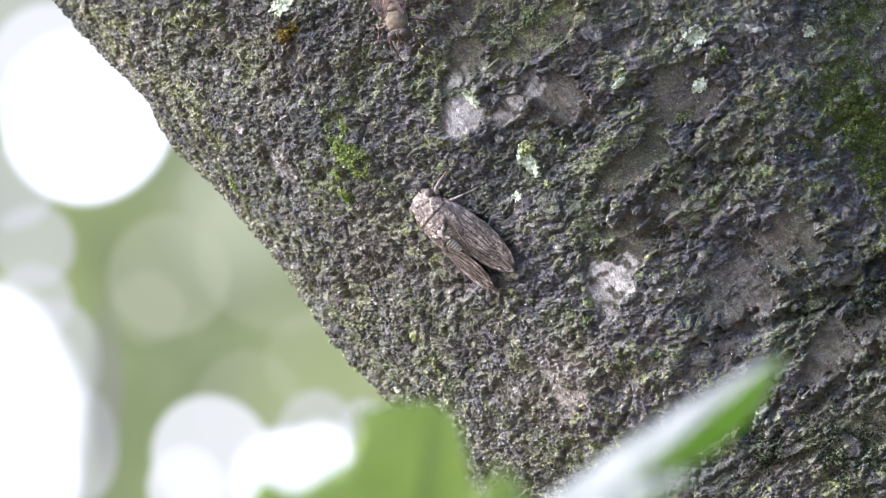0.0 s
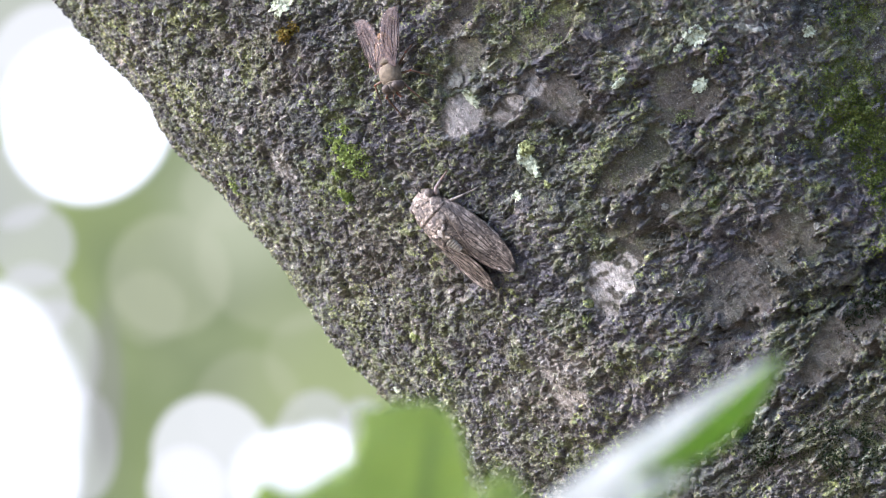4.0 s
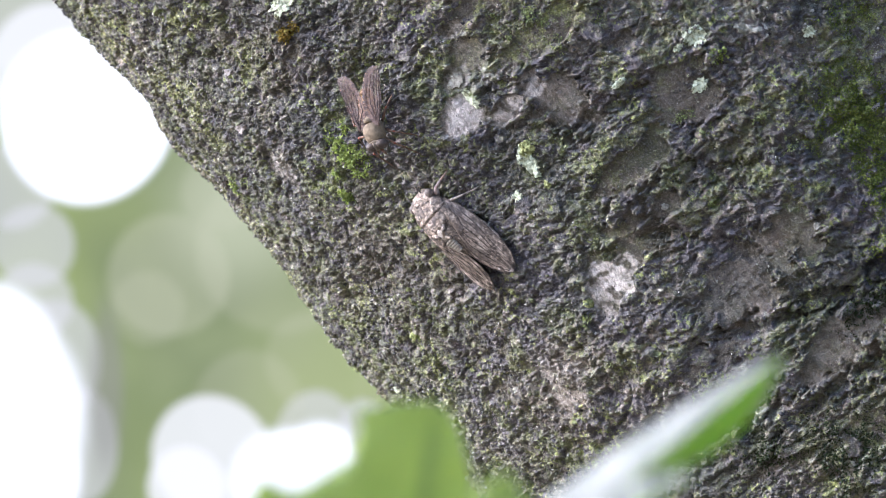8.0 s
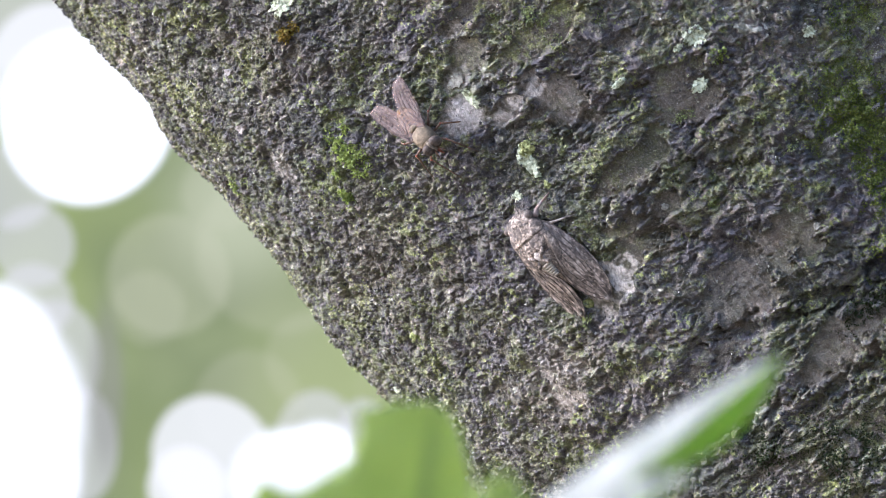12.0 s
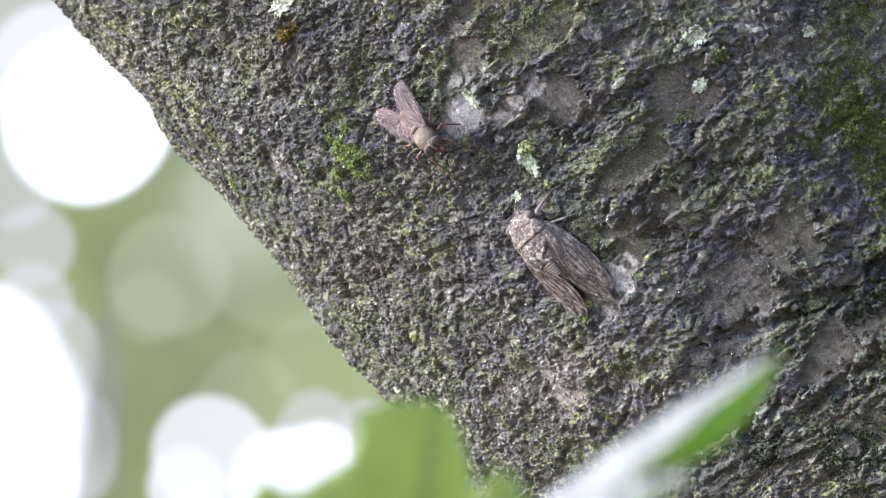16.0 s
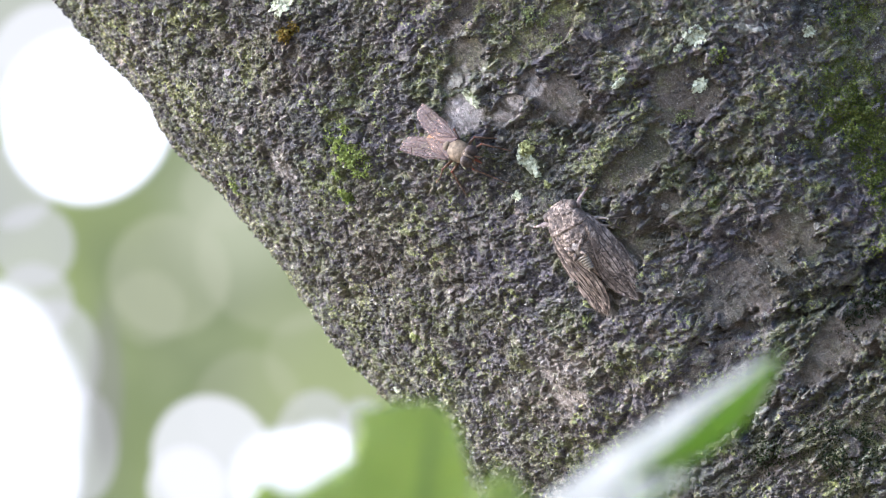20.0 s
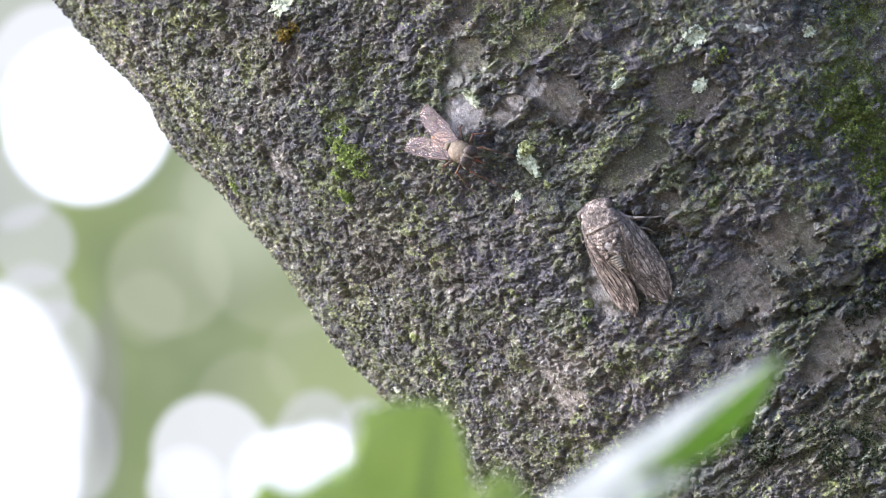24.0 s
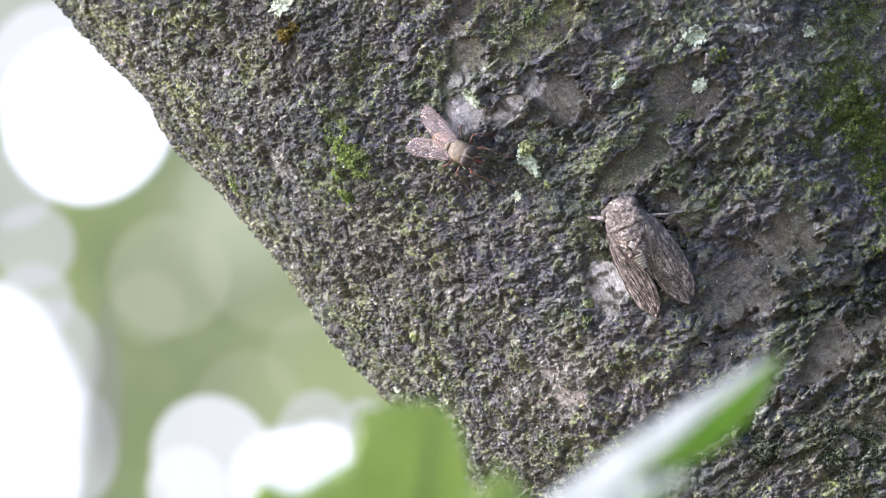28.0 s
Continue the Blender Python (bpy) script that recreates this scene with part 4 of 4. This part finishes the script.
# ---- horsefly ----
def see_through_wing():
    s = Shader("fly_wing", 0.46, 0.24)
    s.colour(s.ramp(s.noise(260, 3), (0.35, (0.13, 0.088, 0.076)), (0.65, (0.22, 0.158, 0.142))))
    clear = s.node("ShaderNodeBsdfTransparent")
    m = s.node("ShaderNodeMixShader", Fac=0.58)
    s.link(s.bsdf.outputs[0], m.inputs[1])
    s.link(clear.outputs[0], m.inputs[2])
    s.link(m.outputs[0], s.nt.nodes["Material Output"].inputs["Surface"])
    return s.mat


FLY_THORAX = plain("fly_thorax", ((0.35, (0.10, 0.076, 0.046)), (0.65, (0.205, 0.157, 0.10))), 900, 0.7, 0.3, 0.6)
FLY_EYE = plain("fly_eye", ((0.4, (0.048, 0.036, 0.028)), (0.6, (0.085, 0.065, 0.052))), 1800, 0.6, 0.25, 0.2)
FLY_FACE = plain("fly_face", ((0.4, (0.11, 0.09, 0.065)), (0.6, (0.19, 0.16, 0.12))), 900, 0.8)
FLY_DARK = plain("fly_dark_band", ((0.4, (0.19, 0.095, 0.036)), (0.6, (0.32, 0.17, 0.068))), 900, 0.5)
FLY_YELLOW = plain("fly_yellow_band", ((0.4, (0.31, 0.19, 0.075)), (0.6, (0.42, 0.28, 0.13))), 900, 0.6)
FLY_LEG = plain("fly_leg", ((0.4, (0.07, 0.043, 0.028)), (0.6, (0.17, 0.10, 0.062))), 900, 0.5)
FLY_RED = plain("fly_red", ((0.4, (0.13, 0.04, 0.022)), (0.6, (0.22, 0.07, 0.04))), 900, 0.4)
FLY_STRIPE = plain("fly_stripe", ((0.4, (0.13, 0.10, 0.07)), (0.6, (0.20, 0.16, 0.115))), 1200, 0.8)
FLY_WING = see_through_wing()
FLY_VEIN = plain("fly_vein", ((0.4, (0.045, 0.03, 0.026)), (0.6, (0.10, 0.066, 0.055))), 900, 0.5)


def fly_wing_at(a, b, side):
    """a from the hinge out to the tip, b from the leading to the trailing edge, in the wing's own space (mm)."""
    wide = 4.9 * float(np.interp(a, (0, 0.05, 0.14, 0.28, 0.45, 0.62, 0.76, 0.87, 0.94, 0.98, 1), (0.22, 0.46, 0.74, 0.92, 1.0, 1.0, 0.92, 0.77, 0.58, 0.36, 0.08)))
    ripple = 0.12 * math.sin(math.pi * b) * math.sin(9 * a) + 0.08 * math.sin(15 * b) * math.sin(math.pi * a)
    return Vector((side * (0.35 - b * wide - 1.5 * a ** 4 + 0.5 * wide * (a > 0.99)), -14.4 * a, ripple))


FLY_SIZE = MM * 1.12


def scaled_fly(bm):
    return scaled(bm, FLY_SIZE)


def build_fly():
    fly = new("horsefly")
    tagged(fly, "brown horsefly with yellow-banded abdomen and smoky spread wings", "horsefly")
    seg = 18
    head = part("head", scaled_fly(loft(bmesh.new(), [(0.1, 0, 3.2, 0.6, 1.2), (-0.4, 0, 3.3, 1.2, 1.9), (-1.2, 0, 3.4, 1.7, 2.0), (-2.0, 0, 3.5, 1.5, 1.8)], seg)), FLY_FACE, fly)
    for side in (-1, 1):
        bm = bmesh.new()
        bmesh.ops.create_uvsphere(bm, u_segments=18, v_segments=12, radius=1)
        bmesh.ops.scale(bm, vec=(1.6, 1.3, 1.9), verts=bm.verts)
        bmesh.ops.translate(bm, vec=(side * 1.3, -0.9, 3.75), verts=bm.verts)
        part("eye", scaled_fly(bm), FLY_EYE, head, "large matt grey-brown eye")
        part("antenna", scaled_fly(tube(bmesh.new(), [(side * 0.5, 0.1, 3.2), (side * 0.9, 1.2, 2.9), (side * 1.2, 2.0, 2.4)], [0.22, 0.26, 0.06], 5)), FLY_LEG, head)
    stripe = [(0, 0.55, 3.2), (0, 0.35, 4.6), (0, -0.5, 5.55), (0, -1.5, 5.5)]
    part("frons_stripe", scaled_fly(tube(bmesh.new(), stripe, [0.14, 0.17, 0.17, 0.12], 8)), FLY_STRIPE, head, "pale buff stripe between the eyes")
    part("collar", scaled_fly(loft(bmesh.new(), [(-1.6, 0, 3.6, 2.45, 1.85), (-1.75, 0, 3.6, 2.5, 1.9), (-1.92, 0, 3.55, 2.3, 1.85)], seg)), FLY_STRIPE, head, "pale buff rim behind the eyes")
    part("mouthparts", scaled_fly(tube(bmesh.new(), [(0, -0.1, 2.4), (0.1, 0.5, 1.6), (0.2, 0.8, 0.4)], [0.45, 0.35, 0.2], 7)), FLY_RED, head, "short reddish mouthparts")
    thorax = loft(bmesh.new(), fine_rings([(-1.7, 0, 3.3, 1.5, 1.4), (-2.1, 0, 3.4, 2.15, 1.9), (-3.2, 0, 3.5, 2.55, 2.2), (-4.8, 0, 3.6, 2.75, 2.3), (-6.3, 0, 3.5, 2.5, 2.1), (-7.0, 0, 3.4, 1.7, 1.6)], 3), 26, 2.5)
    part("thorax", scaled_fly(rough_up(thorax, 0.15, 0.6)), FLY_THORAX, fly, "olive-brown downy thorax")
    part("scutellum", scaled_fly(loft(bmesh.new(), [(-6.5, 0, 4.7, 1.5, 0.9), (-6.8, 0, 4.7, 1.75, 1.25), (-7.6, 0, 4.65, 1.65, 1.3), (-8.2, 0, 4.5, 1.2, 1.0), (-8.5, 0, 4.4, 0.6, 0.6)], seg)), FLY_THORAX, fly)
    y = -7.0
    widths = [2.1, 2.7, 2.95, 2.85, 2.5, 1.95, 1.1]
    for i in range(6):
        z, w0, w1 = 3.5 - 0.16 * i, widths[i], widths[i + 1]
        ring = part("abdomen_segment", scaled_fly(loft(bmesh.new(), [(y + 0.1, 0, z, w0 * 0.97, 1.55 - 0.1 * i), (y - 0.8, 0, z - 0.08, (w0 + w1) / 2 * 1.02, 1.55 - 0.1 * i), (y - 1.25, 0, z - 0.12, w1, 1.5 - 0.12 * i)], seg)), FLY_DARK, fly, "dark brown abdomen ring with yellow hind band")
        part("band", scaled_fly(loft(bmesh.new(), [(y - 1.18, 0, z - 0.1, w1 * 1.03, 1.54 - 0.11 * i), (y - 1.5, 0, z - 0.16, w1 * 1.0, 1.48 - 0.12 * i)], seg)), FLY_YELLOW, ring, "golden yellow band")
        y -= 1.35
    for i in range(5):
        spot = loft(bmesh.new(), [(-7.3 - 1.35 * i, 0, 4.75 - 0.26 * i, 0.3, 0.3), (-7.7 - 1.35 * i, 0, 4.76 - 0.26 * i, 0.75 - 0.06 * i, 0.36), (-8.15 - 1.35 * i, 0, 4.66 - 0.26 * i, 0.5, 0.3)], 12)
        part("dark_spot", scaled_fly(spot), FLY_EYE, fly, "dark brown spot along the back of the abdomen")
    wings = []
    for side in (-1, 1):
        bm = blade(bmesh.new(), lambda a, b: fly_wing_at(a, b, side), 36, 10, 0.05)
        wing = part("wing", scaled_fly(bm), FLY_WING, fly, "smoky translucent veined wing")
        for b0, end in ((0.0, 1.0), (0.10, 0.96), (0.24, 0.97), (0.42, 0.95), (0.62, 0.85), (0.82, 0.7)):
            pts = [fly_wing_at(end * i / 12, 0.08 + (b0 - 0.08) * min(1, i / 5) + 0.03 * math.sin(i), side) + Vector((0, 0, 0.03)) for i in range(13)]
            part("vein", scaled_fly(tube(bmesh.new(), pts, [0.13 - 0.007 * i for i in range(13)], 5)), FLY_VEIN, wing)
        for a0, b0, b1 in ((0.5, 0.24, 0.42), (0.62, 0.42, 0.62), (0.75, 0.10, 0.42), (0.45, 0.62, 0.82)):
            part("vein", scaled_fly(tube(bmesh.new(), [fly_wing_at(a0, b0, side), fly_wing_at(a0 + 0.03, b1, side)], [0.09, 0.09], 5)), FLY_VEIN, wing)
        wing.location = Vector((side * 2.6, -4.8, 5.2)) * FLY_SIZE
        wings.append(wing)
    legs = []
    for side in (-1, 1):
        for hip, knee, ankle, toe in (
                ((1.4, -2.6, 1.8), (3.2, 0.2, 2.0), (3.6, 2.4, -3.2), (4.0, 4.4, -7.6)),
                ((1.8, -4.4, 1.6), (5.0, -3.6, 2.6), (7.2, -2.6, -2.6), (8.6, -1.6, -6.0)),
                ((1.7, -6.2, 1.6), (5.0, -8.4, 2.6), (6.6, -11.4, -1.0), (7.2, -13.8, -3.0))):
            h = Vector((side * hip[0], hip[1], hip[2]))
            rest = [Vector((side * p[0], p[1], p[2])) - h for p in (knee, ankle, toe)]
            leg = part("leg", scaled_fly(tube(bmesh.new(), [Vector((0, 0, 0)), rest[0] * 0.5, rest[0]], [0.34, 0.36, 0.24], 7)), FLY_LEG, fly, "thin dark brown jointed leg")
            leg.location = h * FLY_SIZE
            part("tibia", scaled_fly(tube(bmesh.new(), [rest[0], rest[1]], [0.26, 0.2], 6)), FLY_LEG, leg)
            knee_bead = bmesh.new()
            bmesh.ops.create_uvsphere(knee_bead, u_segments=10, v_segments=8, radius=0.3)
            bmesh.ops.translate(knee_bead, vec=rest[0], verts=knee_bead.verts)
            part("knee", scaled_fly(knee_bead), FLY_RED, leg, "reddish knee")
            part("tarsus", scaled_fly(tube(bmesh.new(), [rest[1], rest[2]], [0.16, 0.1], 6)), FLY_LEG, leg)
            legs.append(leg)
    return fly, wings, legs


fly, fly_wings, fly_legs = build_fly()

# ---- leaves close to the lens ----
def leaf_shader(name, dark, light, coat, passes, tint):
    s = Shader(name, 0.45, 0.4)
    s.colour(s.ramp(s.noise(90, 4), (0.35, dark), (0.65, light)))
    s.bsdf.inputs["Coat Weight"].default_value = coat
    s.bsdf.inputs["Coat Roughness"].default_value = 0.42
    s.bsdf.inputs["Coat IOR"].default_value = 1.7
    s.see_through(passes, tint)
    return s.mat


# light put into blade colours: dark beneath the sheen, pale where lit
LEAF_SHEEN_HALF = leaf_shader("leaf_sheen_half", (0.035, 0.042, 0.022), (0.055, 0.065, 0.03), 0.25, 0.03, (0.4, 0.55, 0.1))
LEAF_LIT_THROUGH = leaf_shader("leaf_lit_through", (0.24, 0.33, 0.075), (0.36, 0.45, 0.11), 0.1, 0.4, (0.56, 0.65, 0.18))
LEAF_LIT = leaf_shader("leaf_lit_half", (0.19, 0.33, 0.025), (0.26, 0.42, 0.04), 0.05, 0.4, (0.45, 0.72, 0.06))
MIDRIB = plain("leaf_midrib", ((0.4, (0.22, 0.32, 0.08)), (0.6, (0.32, 0.42, 0.14))), 300, 0.5)


NEAR = 1.3
ROOT = Vector((0.04, 0.43, 0.0))
sapling = tagged(new("sapling"), "thin green sapling with glossy leaves hanging near the lens", "sapling")
sapling.location = ROOT


def build_leaf(length, left, right, fold, label, point=0.75, bite=None, flat_side=None, start=0.0):
    """A leaf along +y, base at the origin: the left half lies flat, the right one is folded down; bite: a round hole eaten out of the left rim; start: where the right half sets in."""
    length, left, right = length * NEAR, left * NEAR, right * NEAR
    bite = bite and [v * NEAR for v in bite]
    leaf = new("leaf")
    leaf["label"] = label
    leaf.parent = sapling
    for side, width in ((-1, left), (1, right)):
        def at(a, b):
            from_base = a if side < 0 else max(0.0, (a - start) / (1 - start))
            w = width * max(0.0, math.sin(math.pi * (0.02 + 0.98 * from_base) ** 0.85)) ** point if a < 0.999 else 0.0
            w *= 1 + 0.02 * math.sin(a * 90)
            bend = fold if side > 0 else 0.0
            v = Vector((side * b * w * math.cos(bend), length * a, -b * w * math.sin(bend) + 0.008 * length * math.sin(math.pi * a) + 0.10 * w * b * (1 - b) + 0.0001 * math.sin(a * 40) * b))
            if bite and side < 0:
                c = Vector((bite[0], bite[1]))
                d = v.xy - c
                if d.length < bite[2]:
                    r = bite[2] * (1 + 0.02 * math.sin(a * 60))
                    d = d.normalized() * r if d.x > 0 else Vector((d.x, -math.sqrt(max(0, r * r - d.x * d.x))))
                    v.x, v.y = c.x + d.x, c.y + d.y
            return v
        part("leaf_half", blade(bmesh.new(), at, 64, 28, 0.0002), (flat_side if side < 0 else LEAF_LIT) if flat_side else LEAF_LIT_THROUGH, leaf, "green leaf blade")
    part("midrib", tube(bmesh.new(), [(0, length * i / 12, 0.008 * length * math.sin(math.pi * i / 12) - 0.0004) for i in range(13)], [0.0007 - 0.00004 * i for i in range(13)], 6), MIDRIB, leaf)
    return leaf


def lay_leaf(base, tip, length, face):
    """From base to tip, its flat half facing as nearly as can be towards face."""
    b, t, length = in_view(*(v * NEAR for v in base)), in_view(*(v * NEAR for v in tip)), length * NEAR
    y = (t - b).normalized()
    z = (face - y * face.dot(y)).normalized()
    m = Matrix((y.cross(z), y, z)).transposed().to_4x4()
    m.translation = t - y * length
    return m


SHEEN = (SUN_FROM - AHEAD).normalized()
slim_leaf = build_leaf(0.046, 0.0042, 0.0026, radians(54), "glossy green leaf with white sky sheen", 0.8, None, LEAF_SHEEN_HALF, 0.68)
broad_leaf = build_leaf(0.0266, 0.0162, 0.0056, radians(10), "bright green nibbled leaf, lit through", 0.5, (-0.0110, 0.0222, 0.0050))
small_leaf = build_leaf(0.020, 0.0040, 0.0040, radians(20), "small green leaf", 0.6)
HOME = Matrix.Translation(-ROOT)
SLIM_POSE = HOME @ lay_leaf((-0.00785, -0.0401, 0.308), (0.0280, -0.0087, 0.300), 0.046, SHEEN)
BROAD_POSE = HOME @ lay_leaf((-0.0042, -0.0403, 0.320), (-0.0008, -0.0135, 0.320), 0.0266, -AHEAD + RIGHT * 0.15)
SMALL_POSE = HOME @ lay_leaf((0.0035, -0.0347, 0.260), (0.0043, -0.0158, 0.260), 0.020, -AHEAD)
small_leaf.matrix_local = SMALL_POSE
# this leaf carries the second white band of sheen
under_leaf = build_leaf(0.022, 0.0032, 0.0009, radians(40), "narrow glossy leaf under the first", 0.8, None, LEAF_SHEEN_HALF)
UNDER_POSE = HOME @ lay_leaf((0.0083, -0.0247, 0.290), (0.0197, -0.0176, 0.287), 0.022, SHEEN)
under_leaf.matrix_local = UNDER_POSE


def build_stems():
    fork = Vector((0.012, 0.39, 1.41)) - ROOT
    bm = bmesh.new()
    tube(bm, [(0, 0, -0.03), (-0.01, 0.0, 0.5), (0.004, -0.01, 1.0), fork], [0.006, 0.005, 0.0035, 0.002], 9)
    part("stem", bm, MIDRIB, sapling)
    for m in (SLIM_POSE, BROAD_POSE, SMALL_POSE, UNDER_POSE):
        end = m.translation
        part("petiole", tube(bmesh.new(), [fork, fork.lerp(end, 0.5) - Vector((0, 0, 0.004)), end], [0.0012, 0.0009, 0.0008], 7), MIDRIB, sapling)


build_stems()

# ---- ways of the animals: seconds, place of the head on the bark, heading ----
CICADA_WAY = [
    (0, -15.92, 120.45, -5.6), (8.3, -15.92, 120.45, -5.6), (8.8, -15.49, 122.68, -3.5), (9.2, -14.44, 127.35, -0.6), (9.8, -10.86, 131.19, -0.6), (10.2, -9.07, 133.81, -0.3),
    (10.5, -4.66, 135.88, 0.7), (11.0, -0.64, 137.36, -1.0), (11.5, 4.97, 140.54, -1.0), (12.5, 5.57, 141.11, -1.6), (14.5, 5.76, 141.39, -2.0), (17.5, 5.76, 141.39, -2.0),
    (18.0, 6.09, 144.08, 0.6), (18.5, 8.19, 148.89, 3.2), (19.0, 9.13, 151.78, 7.4), (20.0, 10.15, 153.68, 9.4), (21.0, 11.85, 156.46, 13.0), (21.5, 12.41, 157.45, 12.2),
    (23.5, 14.90, 160.92, 13.0), (24.5, 16.27, 162.6, 13.0), (26.5, 17.4, 164.7, 15.5), (27.2, 18.5, 166.4, 16.0), (28.0, 19.5, 167.6, 14.8),
]
# seconds, nose-up tilt, roll
FLY_TILT = [(0, 21.1, -10.6), (1, 18.2, -15.0), (2, 20.1, -10.7), (3, 30.0, -11.8), (6, 26.1, -8.9), (7, 22.9, -12.5), (8, 21.8, -11.0), (9, 28.3, -9.7), (10, 10.1, -17.6), (11, 12.9, -19.9), (12, 23.6, -19.5), (16, 27.2, -23.4), (18, 26.9, -20.6), (19, 30.4, -24.0), (20, 22.3, -28.9), (25, 28.1, -23.5), (SECONDS, 28.1, -23.5)]
FLY_WAY = [
    (0.0, -49.26, 152.45, -153.97), (0.5, -49.51, 151.54, -151.8), (1.0, -48.62, 149.27, -147.53), (1.5, -47.76, 147.29, -149.85), (2.0, -46.89, 145.28, -147.06), (2.5, -43.53, 142.84, -151.08),
    (3.0, -40.78, 142.24, -161.3), (3.5, -39.89, 142.59, -163.5), (5.5, -36.17, 132.89, -161.5), (6.0, -35.97, 131.62, -158.2), (6.5, -35.3, 129.14, -158.07), (7.0, -34.42, 129.92, -160.63),
    (7.5, -32.0, 127.48, -162.12), (8.0, -30.72, 125.75, -162.01), (8.5, -29.46, 124.77, -162.79), (9.0, -28.36, 127.33, -174.17), (9.2, -27.64, 130.39, -176.4), (9.4, -26.34, 136.59, -184.4),
    (9.5, -25.41, 138.06, -183.32), (9.6, -25.09, 137.13, -183.32), (10.0, -23.5, 136.08, -191.45), (10.5, -21.56, 137.77, -187.14), (11.0, -19.08, 139.64, -186.72), (11.5, -19.99, 140.0, -192.9),
    (12.0, -20.26, 139.77, -194.28), (14.5, -20.03, 140.0, -195.67), (16.0, -19.77, 139.76, -195.0), (17.3, -20.46, 139.66, -196.43), (17.8, -15.3, 137.67, -193.59), (18.0, -14.99, 137.97, -193.31),
    (18.2, -14.67, 138.19, -192.91), (18.8, -14.97, 139.87, -195.64), (19.0, -14.17, 141.05, -201.8), (19.2, -13.08, 142.32, -205.91), (19.6, -11.76, 144.98, -209.43), (20.0, -11.51, 146.23, -209.01),
    (20.2, -11.56, 146.87, -210.71), (21.0, -11.85, 146.38, -210.25), (25.0, -11.31, 146.62, -209.45), (28.0, -11.31, 146.62, -209.45),
]
# seconds, then how far the wing of either side is swept out
FLY_WINGS = [(0, 19.0, 19.0), (1, 19.0, 19.0), (2, 19.0, 19.0), (3, 19.5, 12.7), (6, 22.6, 6.6), (7, 19.4, 6.0), (8, 20.5, 8.5), (9, 20.7, 12.7), (9.2, 20.7, 12.7), (9.3, 74, 74), (9.4, 22, 24), (9.5, 72, 74), (9.6, 30, 32), (9.7, 19, 15), (10, 19.3, 12.1), (11, 18.9, 9.9), (12, 20.2, 10.1), (16, 18.9, 9.8), (18, 22.0, 7.4), (19, 20.3, 11.0), (20, 18.4, 13.3), (25, 17.6, 13.7), (SECONDS, 17.6, 13.7)]


def step_legs(legs, spells, swing, beat, tucks={}):
    """Legs step in two sets of three while their owner walks, and stand between; tucks: legs drawn in under the body, rows of seconds and degrees."""
    for i, leg in enumerate(legs):
        side, sign = (-1 if i < 3 else 1), (1 if i % 2 else -1)
        home = leg.location.copy()
        rows = [(0, 0)]
        for a, b in spells:
            n = max(2, 2 * round((b - a) / beat / 2))
            rows += [(a + (b - a) * k / n, sign * swing * (0 if k in (0, n) else (-1) ** k)) for k in range(n + 1)]
        rows.append((SECONDS, 0))
        drawn_in = tucks.get(i, [(0, 0)])
        rows = sorted(rows + [(t, np.interp(t, *zip(*rows))) for t, _ in drawn_in if t not in [r[0] for r in rows]])
        walk(leg, [(t, pose(*home, 0, 0, side * (w + float(np.interp(t, *zip(*drawn_in)))))) for t, w in rows])


def motions():
    walk(cicada, [(t, on_trunk(u, s, h)) for t, u, s, h in CICADA_WAY])
    ts, tilt, roll = zip(*FLY_TILT)
    walk(fly, [(t, on_trunk(u, s, h, 8.0) @ pose(0, 0, 0, float(np.interp(t, ts, tilt)), float(np.interp(t, ts, roll)), 0)) for t, u, s, h in FLY_WAY])
    for wing, side, k in ((fly_wings[0], -1, 1), (fly_wings[1], 1, 2)):
        walk(wing, [(row[0], pose(side * 2.6 * FLY_SIZE, -5.0 * FLY_SIZE, 5.3 * FLY_SIZE, -3, side * 6, side * (row[k] + 2.5))) for row in FLY_WINGS])
    step_legs(cicada_legs, ((8.4, 11.6), (17.6, 21.4), (22.0, 24.4), (26.8, 27.8)), 12, 0.25, {0: [(0, -80), (18.4, -80), (18.8, 0), (22.0, 0), (22.6, -80), (26.9, -80), (27.4, 0), (28, 0)], 3: [(0, 0), (22.0, 0), (22.6, -75), (28, -75)]})
    step_legs(fly_legs, ((0.6, 3.3), (4.0, 8.9), (9.3, 11.4), (17.4, 20.3)), 16, 0.15)
    for leaf, rest, turn in ((slim_leaf, SLIM_POSE, 0.4), (broad_leaf, BROAD_POSE, 0.25)):
        walk(leaf, [(t, rest @ pose(0, 0, 0, 0, 0, turn * w)) for t, w in ((0, 0), (3, 0.3), (8, 0), (12, 0.2), (15, 0.9), (17, 1.0), (20, 1.0), (24, 0.2), (26, 0.1), (28, 0.6))])


motions()
